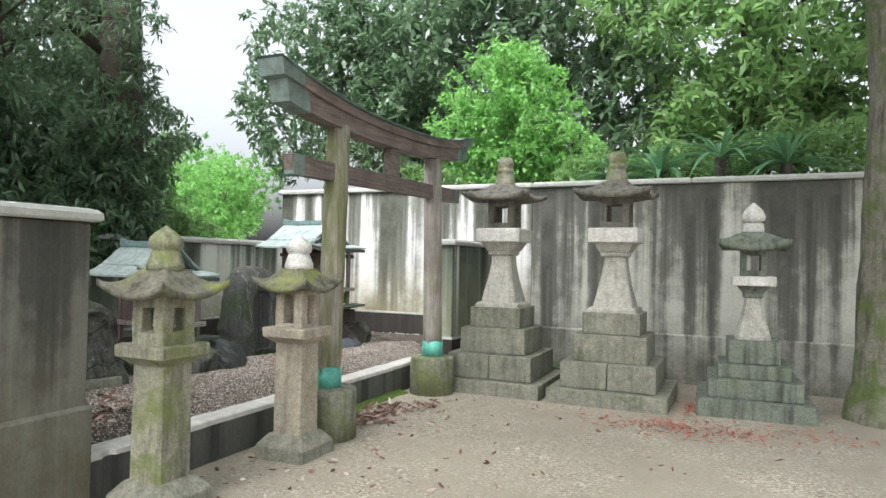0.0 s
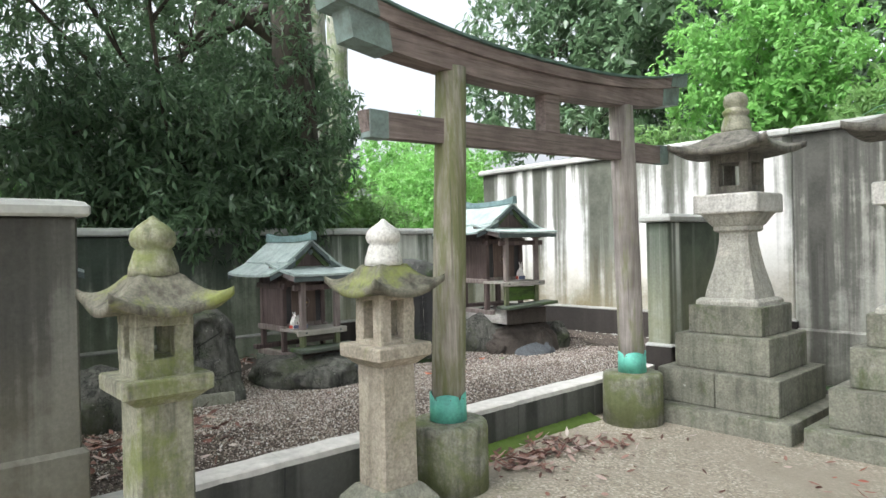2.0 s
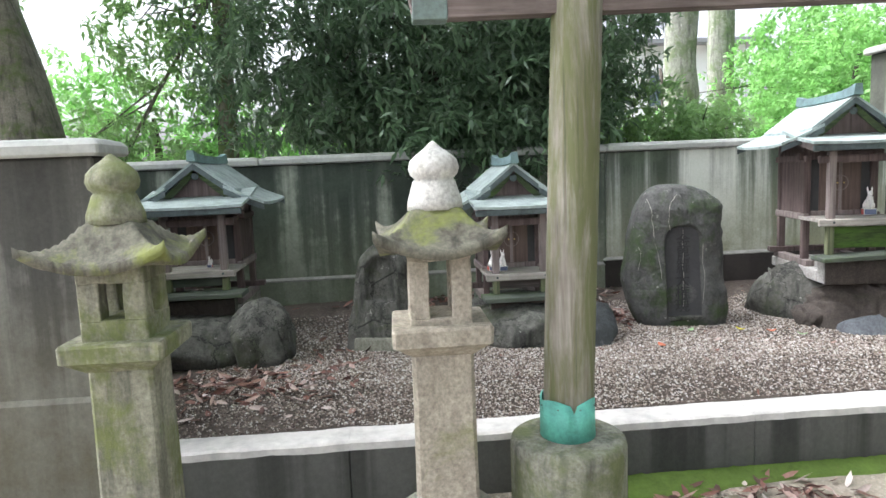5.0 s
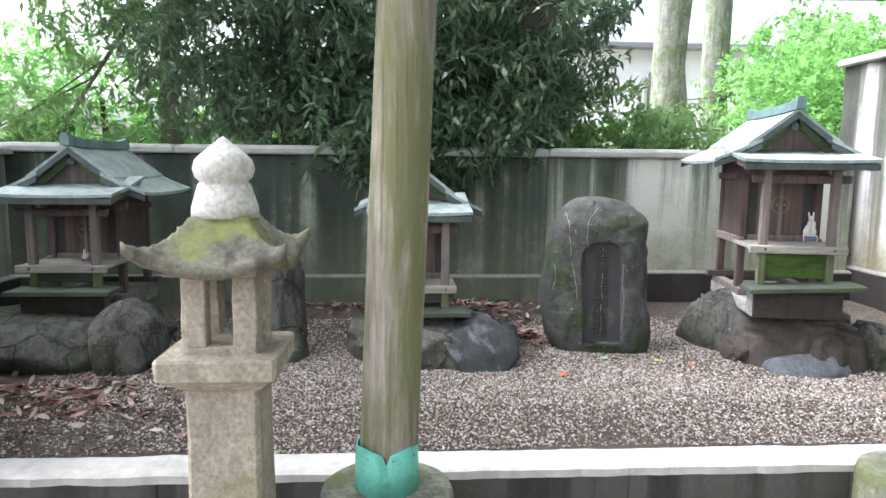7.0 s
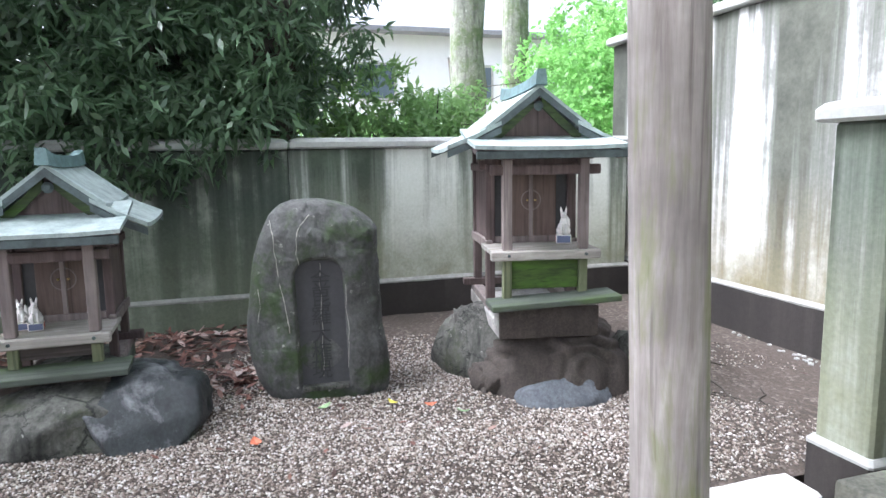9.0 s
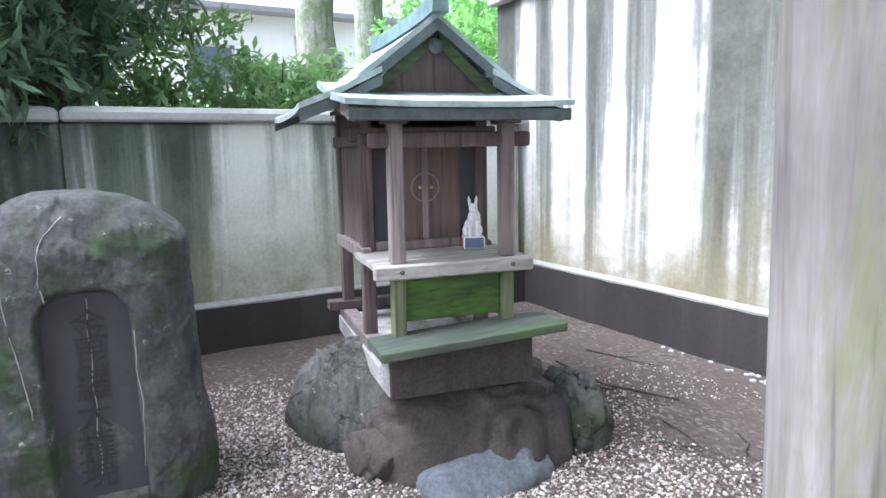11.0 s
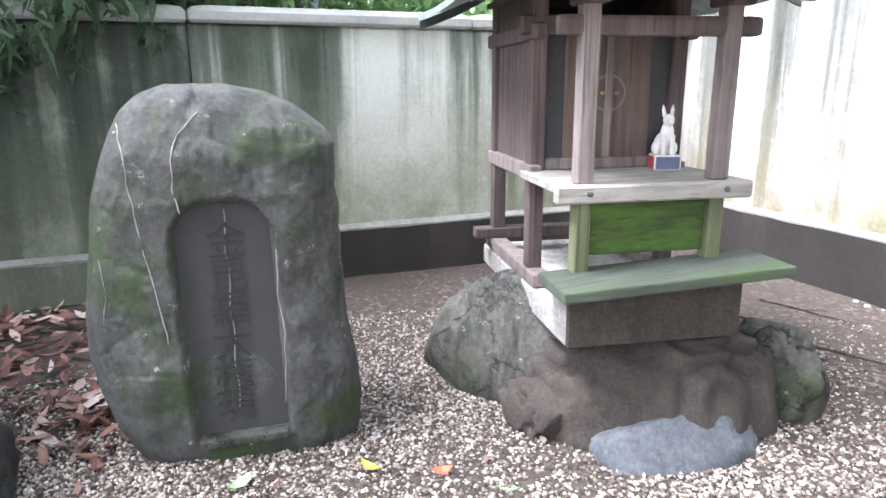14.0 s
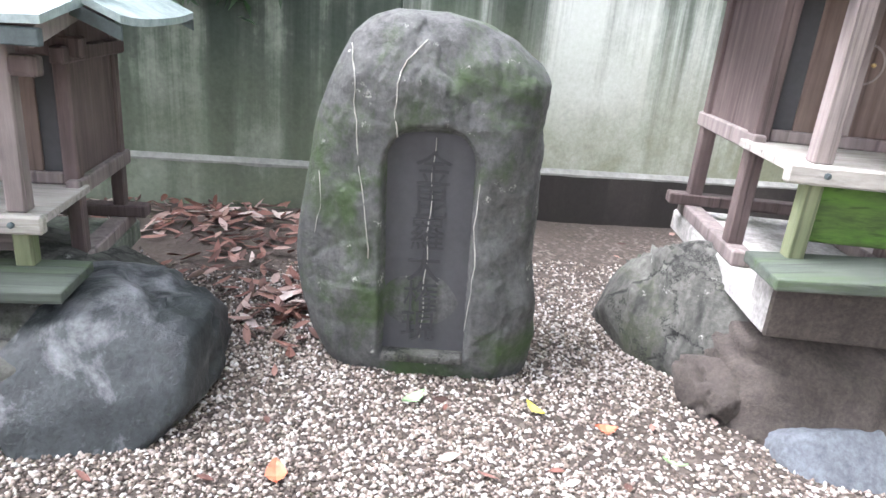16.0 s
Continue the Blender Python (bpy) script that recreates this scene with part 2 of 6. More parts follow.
M_NICHE = plain_mat("smooth_dark_niche", (0.060, 0.060, 0.061), 0.85, 0.35, 40)
M_CARVED = plain_mat("carved_shadow", (0.040, 0.040, 0.040), 0.9, 0.3, 40)
M_VEIN = plain_mat("pale_quartz_vein", (0.40, 0.39, 0.34), 0.8, 0.55, 90)
M_ROCK = stone_mat("grey_green_rock", (0.036, 0.037, 0.031), (0.145, 0.145, 0.125), (0.05, 0.062, 0.028), 0.5, 0.25, 1.0, 0.8)
M_SOIL_ROCK = stone_mat("brown_earthy_mortar", (0.028, 0.023, 0.019), (0.080, 0.066, 0.055), (0.06, 0.055, 0.042), 0.2, 0.0, 1.6, 0.0, 0.25)
M_BLUE_ROCK = stone_mat("blue_grey_stone", (0.065, 0.072, 0.08), (0.135, 0.148, 0.16), (0.07, 0.065, 0.055), 0.25, runs=0.3)
M_POST = wood_mat("algae_stained_post_wood", (0.20, 0.175, 0.14), (0.50, 0.46, 0.40), "z", (0.135, 0.148, 0.056), 0.80)
M_POST_R = wood_mat("silvered_post_wood", (0.23, 0.20, 0.18), (0.47, 0.43, 0.40), "z", (0.19, 0.21, 0.085), 0.55)
M_BEAM = wood_mat("grey_brown_beam_wood", (0.11, 0.082, 0.073), (0.29, 0.24, 0.22), "y")
M_SHRINE = wood_mat("weathered_purple_brown_wood", (0.075, 0.052, 0.048), (0.18, 0.135, 0.125), "z")
M_SHRINE_PALE = wood_mat("silvery_shrine_timber", (0.15, 0.12, 0.11), (0.33, 0.28, 0.26), "z")
M_FLOOR_WOOD = wood_mat("bleached_floor_boards", (0.27, 0.25, 0.22), (0.50, 0.47, 0.42), "y", (0.22, 0.25, 0.11), 0.35)
M_GREEN_WOOD = wood_mat("bright_mossy_wood", (0.028, 0.045, 0.014), (0.10, 0.18, 0.03), "y", (0.075, 0.165, 0.015), 0.6)
M_GREEN_POST = wood_mat("mossy_post_wood", (0.11, 0.13, 0.06), (0.24, 0.26, 0.15), "z", (0.10, 0.15, 0.035), 0.6)
M_SHELF = wood_mat("mossy_offering_shelf_wood", (0.055, 0.068, 0.053), (0.125, 0.145, 0.115), "y", (0.06, 0.095, 0.032), 0.65)
M_DOOR = wood_mat("brown_door_wood", (0.10, 0.07, 0.056), (0.20, 0.145, 0.12), "z")
M_COPPER = copper_mat("green_copper", (0.11, 0.19, 0.16), (0.06, 0.09, 0.075))
M_COPPER_BRIGHT = copper_mat("bright_verdigris", (0.16, 0.56, 0.44), (0.10, 0.32, 0.26))
# Pale teal copper, whitened for the sky mirrored in the wet roofs.
M_COPPER_PALE = copper_mat("weathered_skylit_copper", (0.40, 0.47, 0.45), (0.21, 0.26, 0.245))
M_COPPER_GREY = copper_mat("grey_copper_caps", (0.20, 0.27, 0.25), (0.11, 0.13, 0.12))
M_COPPER_DARK = copper_mat("dark_copper_edge", (0.10, 0.13, 0.13), (0.05, 0.06, 0.06))
M_PORCELAIN = plain_mat("white_porcelain", (0.82, 0.80, 0.77), 0.25, 0.08, 30, bmp=0.05)
M_RED = plain_mat("red_paint", (0.45, 0.07, 0.05), 0.5, 0.2, 40)
M_BLUE_PAINT = plain_mat("faded_blue_paint", (0.14, 0.17, 0.27), 0.5, 0.2, 40)
M_GOLD = plain_mat("dull_brass", (0.45, 0.33, 0.14), 0.45, 0.25, 60, 0.6)
M_EARTH = ground_mat("trodden_earth_and_gravel", [(0.14, 0.122, 0.095), (0.285, 0.25, 0.195), (0.44, 0.39, 0.31), (0.68, 0.63, 0.54)], 70, 0.35)
M_GRAVEL = ground_mat("dark_gravel_bed", [(0.035, 0.027, 0.021), (0.060, 0.046, 0.036), (0.110, 0.087, 0.069), (0.25, 0.215, 0.18)], 60)
M_BARK = stone_mat("dark_bark", (0.035, 0.03, 0.025), (0.11, 0.095, 0.075), (0.07, 0.10, 0.03), 0.35, 0.0, 1.5)
M_BARK_MOSS = stone_mat("mossy_bark", (0.07, 0.065, 0.052), (0.27, 0.25, 0.205), (0.085, 0.125, 0.03), 0.7, 0.0, 1.2)
M_BARK_PALE = stone_mat("pale_lichened_bark", (0.12, 0.125, 0.10), (0.33, 0.34, 0.28), (0.11, 0.15, 0.06), 0.75, 0.4)
M_LEAF_DARK = leaf_mat("dark_evergreen_leaf", (0.026, 0.056, 0.03), (0.115, 0.185, 0.10), 0.28, 0.32)
M_LEAF_MID = leaf_mat("mid_green_leaf", (0.065, 0.13, 0.045), (0.18, 0.30, 0.11), 0.42, 0.45)
M_LEAF_BRIGHT = leaf_mat("bright_maple_leaf", (0.08, 0.20, 0.05), (0.19, 0.38, 0.11), 0.5, 0.45)
M_LEAF_PALM = leaf_mat("palm_leaf", (0.05, 0.13, 0.06), (0.13, 0.27, 0.14), 0.4, 0.25)


def dead_leaf_mat():
    m, t, b = mat("dead_brown_leaf", 0.7)
    gi = t.nodes.new("ShaderNodeNewGeometry")
    c = ramp(t, gi.outputs["Random Per Island"], [(0.0, (0.06, 0.032, 0.024)), (0.35, (0.16, 0.07, 0.05)), (0.6, (0.24, 0.13, 0.10)), (0.82, (0.38, 0.28, 0.24)), (1.0, (0.55, 0.48, 0.44))])
    c = mixc(t, 0.35, c, noise_of(t, world_coords(t), 60, 4, 0.6), "OVERLAY")
    t.links.new(c, b.inputs["Base Color"])
    return m


M_DEAD = dead_leaf_mat()
M_DEAD_RED = leaf_mat("dead_red_leaf", (0.17, 0.045, 0.03), (0.36, 0.13, 0.09), 0.7, 0.1)
M_HOUSE = plain_mat("white_house_wall", (0.74, 0.76, 0.78), 0.8, 0.08, 6)
M_HOUSE_ROOF = plain_mat("grey_roof_tiles", (0.22, 0.23, 0.25), 0.7, 0.3, 12)
M_GLASS = plain_mat("dark_window_glass", (0.10, 0.13, 0.16), 0.08, 0.1, 5)
M_PAINT_YELLOW = plain_mat("yellow_leaf", (0.62, 0.55, 0.06), 0.6, 0.2, 60)
M_PAINT_GREEN = plain_mat("pale_green_leaf", (0.32, 0.48, 0.24), 0.6, 0.2, 60)
M_PAINT_ORANGE = plain_mat("orange_red_leaf", (0.55, 0.16, 0.08), 0.6, 0.25, 60)
M_MOSS = plain_mat("ground_moss", (0.085, 0.14, 0.02), 0.95, 0.5, 60, bmp=0.8)


# ---- mesh helpers ----
def link_mesh(name, bm, material, parent=None, label="", smooth=False, at=None):
    me = bpy.data.meshes.new(name)
    bm.normal_update()
    bm.to_mesh(me)
    bm.free()
    me.materials.append(material)
    if smooth:
        for p in me.polygons:
            p.use_smooth = True
    ob = new(name, me)
    if parent is not None:
        ob.parent = parent
    if at is not None:
        ob.matrix_basis = at
    if label:
        ob["label"] = label
    return ob


part = link_mesh


def thing(name, m, label, category, group="", kind=""):
    ob = new(name)
    ob.empty_display_size = 0.1
    ob.matrix_basis = m
    return tagged(ob, label, category, group, kind)


def add_box(bm, x0, x1, y0, y1, z0, z1, bevel=0.0, seg=1):
    vs = [bm.verts.new((x, y, z)) for x in (x0, x1) for y in (y0, y1) for z in (z0, z1)]
    fs = [bm.faces.new([vs[i] for i in q]) for q in ((0, 1, 3, 2), (4, 6, 7, 5), (0, 4, 5, 1), (2, 3, 7, 6), (0, 2, 6, 4), (1, 5, 7, 3))]
    if bevel:
        es = {e for f in fs for e in f.edges}
        bmesh.ops.bevel(bm, geom=list(es), offset=bevel, segments=seg, affect="EDGES", profile=0.6)
    return bm


def box(x0, x1, y0, y1, z0, z1, bevel=0.0, seg=1):
    return add_box(bmesh.new(), x0, x1, y0, y1, z0, z1, bevel, seg)


def rings(bm, loops, cap=True):
    """Skins a list of equal-length loops of points."""
    rows = [[bm.verts.new(p) for p in lp] for lp in loops]
    n = len(rows[0])
    for a, b in zip(rows, rows[1:]):
        for i in range(n):
            bm.faces.new((a[i], a[(i + 1) % n], b[(i + 1) % n], b[i]))
    if cap:
        bm.faces.new(rows[0][::-1])
        bm.faces.new(rows[-1])
    return bm


def lathe(profile, n=24, bm=None, wob=0.0):
    bm = bm or bmesh.new()
    return rings(bm, [[(r * math.cos(a) * (1 + wob * math.sin(3 * a + z * 9)), r * math.sin(a) * (1 + wob * math.cos(2 * a + z * 7)), z)
                       for a in (2 * math.pi * i / n for i in range(n))] for r, z in profile])


def square_loop(h, z, chamfer=0.0, hy=None):
    hy = h if hy is None else hy
    c = max(chamfer, 0.002)
    return [(h, -hy + c, z), (h, hy - c, z), (h - c, hy, z), (-h + c, hy, z), (-h, hy - c, z), (-h, -hy + c, z), (-h + c, -hy, z), (h - c, -hy, z)]


def square_stack(profile, chamfer=0.012, bm=None):
    return rings(bm or bmesh.new(), [square_loop(h, z, chamfer) for h, z in profile])


def roughen(bm, amp, freq=6.0, seed=0.0):
    for v in bm.verts:
        d = noise.noise_vector(v.co * freq + Vector((seed, seed * 1.7, -seed)))
        v.co += d * amp
    return bm


def tube(bm, points, radii, n=8):
    """A limb through points with a radius at each."""
    loops = []
    for i, p in enumerate(points):
        p = Vector(p)
        d = (Vector(points[min(i + 1, len(points) - 1)]) - Vector(points[max(i - 1, 0)])).normalized()
        u = d.orthogonal().normalized() if i == 0 else (u - d * u.dot(d)).normalized()
        w = d.cross(u)
        loops.append([p + (u * math.cos(a) + w * math.sin(a)) * radii[i] for a in (2 * math.pi * k / n for k in range(n))])
    return rings(bm, loops)


# ---- ground ----
KERB_X0, KERB_X1, KERB_TOP, INNER = -3.36, -3.165, 0.30, 0.375
NORTH_Y, BACK_X, SOUTH_Y = 9.0, -6.25, 1.6


def outer_ground():
    """One sheet to the horizon, finer and gently uneven near the path."""
    bm = bmesh.new()
    xs = sorted({-400, -80, -20, *[-8 + 0.5 * i for i in range(33)], 20, 80, 400})
    ys = sorted({-400, -80, -20, *[-4 + 0.5 * i for i in range(33)], 20, 80, 400})
    g = [[bm.verts.new((x, y, 0.012 * noise.noise(Vector((x, y, 0)) * 0.7) - 0.006 if abs(x) < 9 and abs(y) < 14 else 0)) for y in ys] for x in xs]
    for i in range(len(xs) - 1):
        for j in range(len(ys) - 1):
            bm.faces.new((g[i][j], g[i + 1][j], g[i + 1][j + 1], g[i][j + 1]))
    return tagged(link_mesh("ground", bm, M_EARTH, smooth=True), "trodden pale earth strewn with fine gravel", "ground", kind="structure")


def inner_height(x, y):
    edge = min(1.0, max(0.0, (KERB_X0 - x) / 0.35))
    return KERB_TOP - 0.03 + (INNER - KERB_TOP + 0.03) * edge + 0.018 * noise.noise(Vector((x * 1.3, y * 1.3, 2))) + 0.006 * noise.noise(Vector((x * 6, y * 6, 5)))


def inner_ground():
    bm = bmesh.new()
    nx, ny = 60, 150
    g = [[bm.verts.new((x, y, inner_height(x, y))) for y in (SOUTH_Y - 0.05 + (NORTH_Y + 0.1 - SOUTH_Y) * j / ny for j in range(ny + 1))]
         for x in (BACK_X - 0.05 + (KERB_X0 + 0.01 - BACK_X + 0.05) * i / nx for i in range(nx + 1))]
    for i in range(nx):
        for j in range(ny):
            bm.faces.new((g[i][j], g[i + 1][j], g[i + 1][j + 1], g[i][j + 1]))
    return tagged(link_mesh("gravel_bed", bm, M_GRAVEL, smooth=True), "raised bed of brown and grey gravel inside the kerb", "gravel bed", kind="structure")


outer_ground()
inner_ground()


# ---- walls ----
def wall(name, label, x0, x1, y0, y1, z0, z1, ledge_z, face_mat, plinth_mat=None, plinth_out=0.035, cap_out=0.05, cap_h=0.075, ledge_mat=None, ends=(1, 1)):
    """A plastered wall with a proud plinth and an overhanging coping of slabs."""
    w = thing(name, pose(0, 0, 0), label, "wall", kind="structure")
    bm = bmesh.new()
    add_box(bm, x0, x1, y0, y1, z0, z1 - cap_h, 0.012)
    link_mesh("wall_face", bm, face_mat, w)
    p = plinth_out
    bm = bmesh.new()
    loops = [square_loop((x1 - x0) / 2 + p, z0 - 0.02, 0.01, (y1 - y0) / 2 + p), square_loop((x1 - x0) / 2 + p, ledge_z - 0.012, 0.01, (y1 - y0) / 2 + p),
             square_loop((x1 - x0) / 2 + 0.003, ledge_z + 0.008, 0.01, (y1 - y0) / 2 + 0.003)]
    rings(bm, loops)
    bmesh.ops.translate(bm, vec=((x0 + x1) / 2, (y0 + y1) / 2, 0), verts=bm.verts)
    link_mesh("plinth", bm, plinth_mat or M_PLINTH, w, "dark damp plinth with a sloping ledge")
    bm = bmesh.new()
    rings(bm, [square_loop((x1 - x0) / 2 + p + 0.002, ledge_z - 0.016, 0.01, (y1 - y0) / 2 + p + 0.002), square_loop((x1 - x0) / 2 + p + 0.002, ledge_z - 0.008, 0.01, (y1 - y0) / 2 + p + 0.002),
               square_loop((x1 - x0) / 2 + 0.006, ledge_z + 0.012, 0.01, (y1 - y0) / 2 + 0.006)])
    bmesh.ops.subdivide_edges(bm, edges=[e for e in bm.edges if e.calc_length() > 0.5], cuts=40)
    for v in bm.verts:
        if v.co.z < ledge_z - 0.01:
            v.co.z -= 0.012 * abs(noise.noise(v.co * 6))
    bmesh.ops.translate(bm, vec=((x0 + x1) / 2, (y0 + y1) / 2, 0), verts=bm.verts)
    link_mesh("ledge", bm, ledge_mat or M_COPING, w, "pale worn ledge on the plinth")
    along_x = (x1 - x0) > (y1 - y0)
    a0, a1 = (x0, x1) if along_x else (y0, y1)
    n = max(1, round((a1 - a0) / 1.85))
    o = cap_out
    for i in range(n):
        b0, b1 = a0 + (a1 - a0) * i / n + 0.002, a0 + (a1 - a0) * (i + 1) / n - 0.002
        b0, b1 = (b0 - o * ends[0] if i == 0 else b0), (b1 + o * ends[1] if i == n - 1 else b1)
        lx, ly = ((b1 - b0) / 2, (y1 - y0) / 2 + o) if along_x else ((x1 - x0) / 2 + o, (b1 - b0) / 2)
        bm = bmesh.new()
        rings(bm, [square_loop(lx - 0.012, z1 - cap_h, 0.01, ly - 0.012), square_loop(lx, z1 - cap_h + 0.012, 0.01, ly), square_loop(lx, z1 - 0.028, 0.01, ly),
                   square_loop(lx - 0.02, z1 - 0.006, 0.012, ly - 0.02), square_loop(lx - 0.06, z1 + 0.004, 0.012, ly - 0.06)])
        c = ((b0 + b1) / 2, (y0 + y1) / 2, 0) if along_x else ((x0 + x1) / 2, (b0 + b1) / 2, 0)
        bmesh.ops.translate(bm, vec=c, verts=bm.verts)
        link_mesh("coping_slab", bm, M_COPING, w)
    return w


wall("wall_north_1", "tall white plaster wall streaked black under its coping", -6.6, -2.3, NORTH_Y, NORTH_Y + 0.26, 0, 2.60, 0.688, M_WHITE_WALL, ends=(1, 0), ledge_mat=M_LEDGE)
wall("wall_north_2", "tall dark weathered plaster wall with pale streaks behind the lanterns", -2.295, 6.0, NORTH_Y - 0.003, NORTH_Y + 0.257, 0, 2.60, 0.60, M_GREY_WALL, M_GREY_WALL, ledge_mat=M_GREY_WALL, ends=(0, 1))
wall("wall_west_1", "low plaster wall, green-black damp and tree shade in its colour", BACK_X - 0.24, BACK_X, SOUTH_Y - 0.24, 6.139, 0, 1.73, 0.61, M_BACK_DARK, M_BACK_DARK, ends=(1, 0), ledge_mat=M_LEDGE)
wall("wall_west_2", "low white plaster wall with black run-off streaks", BACK_X - 0.236, BACK_X + 0.004, 6.14, NORTH_Y - 0.06, 0, 1.733, 0.65, M_BACK_WALL, ends=(0, 1), ledge_mat=M_LEDGE)
wall("wall_south", "low stained plaster wall closing the enclosure", BACK_X + 0.06, -3.46, SOUTH_Y - 0.22, SOUTH_Y, 0, 1.70, 0.62, M_BACK_WALL)
wall("wall_front_1", "dark mottled plaster boundary wall with a pale coping", -3.40, -3.165, -6.0, 2.84, 0, 1.745, 0.59, M_LEFT_WALL, M_LEFT_WALL, 0.025, ledge_mat=M_LEFT_WALL)
wall("wall_front_2", "short end of the boundary wall with black-stained sides", -3.24, -3.0, 7.85, NORTH_Y - 0.06, 0, 1.76, 0.50, M_BACK_WALL, M_PLINTH, 0.02)


def kerb():
    k = thing("kerb", pose(0, 0, 0), "low concrete kerb with a pale top and a near-black face", "kerb", kind="structure")
    ys = [2.87 + (7.83 - 2.87) * i / 5 for i in range(6)]
    for i, (a, b) in enumerate(zip(ys, ys[1:])):
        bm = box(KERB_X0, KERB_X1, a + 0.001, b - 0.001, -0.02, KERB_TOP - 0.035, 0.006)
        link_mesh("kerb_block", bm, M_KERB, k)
        bm = bmesh.new()
        n = 28
        loops = []
        for j in range(n + 1):
            y = a + 0.0006 + (b - a - 0.0012) * j / n
            w1, w2 = (0.016 * noise.noise(Vector((y * 5, s, 0))) + 0.006 * noise.noise(Vector((y * 23, s, 0))) for s in (1.0, 4.0))
            zz = 0.006 * noise.noise(Vector((y * 3, 8, 0)))
            chip = 0.02 if noise.noise(Vector((y * 5, 3.3, 0))) > 0.45 else 0.0
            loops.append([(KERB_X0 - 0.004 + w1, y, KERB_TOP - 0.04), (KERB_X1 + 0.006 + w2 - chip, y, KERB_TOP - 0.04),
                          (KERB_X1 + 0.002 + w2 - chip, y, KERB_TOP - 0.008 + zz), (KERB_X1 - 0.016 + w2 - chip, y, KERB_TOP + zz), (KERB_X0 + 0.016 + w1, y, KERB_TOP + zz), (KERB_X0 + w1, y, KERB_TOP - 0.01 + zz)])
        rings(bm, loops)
        link_mesh("kerb_top", bm, M_KERB_TOP, k, "pale worn top of the kerb")


kerb()


# ---- torii ----
def torii():
    TX, Y0, Y1 = -2.825, 4.815, 6.90
    MID = (Y0 + Y1) / 2
    tilt = 0.02
    g = thing("torii", pose(0, 0, 0), "weathered wooden torii gate with green copper sheathing on concrete plinths", "torii")
    for y, pm, r in ((Y0, M_POST, 0.104), (Y1, M_POST_R, 0.104)):
        lean = 0.085 if y == Y0 else -0.085
        bm = lathe([(r * 1.01, 0.40), (r * 1.01, 0.7), (r, 1.2), (r * 0.97, 1.9), (r * 0.94, 2.62)], 28, wob=0.012)
        for v in bm.verts:
            k = (v.co.z - 0.4) / 2.2
            v.co.x, v.co.y = v.co.x + TX, v.co.y + y + lean * k
            v.co += Vector((noise.noise(v.co * 3), noise.noise(v.co * 3 + Vector((9, 0, 0))), 0)) * 0.004
        part("post", bm, pm, g, "round post green with algae" if y == Y0 else "round post silvered pinkish grey", True)
        n = 48
        bm = bmesh.new()
        top = lambda a: 0.565 + 0.022 * abs(math.sin(a * 2)) - (0.03 if abs(math.sin(a * 2)) < 0.2 else 0)
        loops = []
        for rr, zf in ((r + 0.004, 0), (r + 0.012, 0), (r + 0.010, 1), (r + 0.003, 1)):
            loops.append([(TX + rr * math.cos(a), y + rr * math.sin(a), top(a) if zf else 0.408) for a in (2 * math.pi * i / n for i in range(n))])
        rings(bm, loops, False)
        collar = part("collar", bm, M_COPPER_BRIGHT, g, "bright green copper collar with a scalloped edge", True)
        for i in range(8):
            a = math.pi / 4 * i + 0.2
            bm = lathe([(0.0035, 0), (0.0035, 0.003), (0.001, 0.005)], 8)
            part("rivet", bm, M_COPPER, collar, at=Matrix.Translation((TX + (r + 0.0115) * math.cos(a), y + (r + 0.0115) * math.sin(a), 0.555)) @ Matrix.Rotation(a, 4, "Z") @ Matrix.Rotation(math.pi / 2, 4, "Y"))
        R = 0.245
        bm = lathe([(R * 1.005, -0.03), (R, 0.2), (R * 0.995, 0.375), (R * 0.97, 0.40), (R * 0.90, 0.409), (r + 0.006, 0.414)], 40)
        for v in bm.verts:
            v.co += Vector((TX, y, 0)) + noise.noise_vector(v.co * 7) * 0.003
        part("plinth", bm, M_PLINTH_T, g, "round concrete plinth green with algae", True)

    def beam(name, half, w, z0, z1, curve, splay, material, label="", y_shift=0.0):
        bm = bmesh.new()
        n = 36
        loops = []
        for i in range(n + 1):
            s = -1 + 2 * i / n
            c = curve * abs(s) ** 2.4
            k = 1 + splay * abs(s) ** 2
            y = MID + y_shift + s * half
            zt = tilt * (y - MID)
            hw = w / 2
            loops.append([(TX - hw, y, z0 + c + zt), (TX + hw, y, z0 + c + zt), (TX + hw, y + 0.03 * s, z0 + c + (z1 - z0) * k + zt), (TX - hw, y + 0.03 * s, z0 + c + (z1 - z0) * k + zt)])
        rings(bm, loops)
        es = [e for e in bm.edges if abs(e.verts[0].co.y - e.verts[1].co.y) > 0.04]
        bmesh.ops.bevel(bm, geom=es, offset=0.006, segments=1, affect="EDGES")
        return part(name, bm, material, g, label)

    beam("tie_beam", 1.62, 0.085, 2.155, 2.305, 0, 0, M_BEAM, "straight lower beam of brown wood")
    for s in (-1, 1):
        y = MID + s * 1.62
        zt = tilt * (y - MID)
        bm = box(TX - 0.047, TX + 0.047, min(y + s * 0.006, y - s * 0.13), max(y + s * 0.006, y - s * 0.13), 2.150 + zt, 2.312 + zt, 0.004)
        part("beam_end_cap", bm, M_COPPER_GREY, g, "grey-green copper cap on the beam end")
    bm = box(TX - 0.05, TX + 0.05, MID - 0.085, MID + 0.085, 2.30, 2.60, 0.008)
    part("centre_strut", bm, M_BEAM, g)
    beam("lower_lintel", 1.74, 0.16, 2.575, 2.70, 0.11, 0.35, M_BEAM, "curved lower lintel")
    beam("upper_lintel", 1.83, 0.22, 2.705, 2.775, 0.155, 0.5, M_BEAM, "upturned upper lintel")
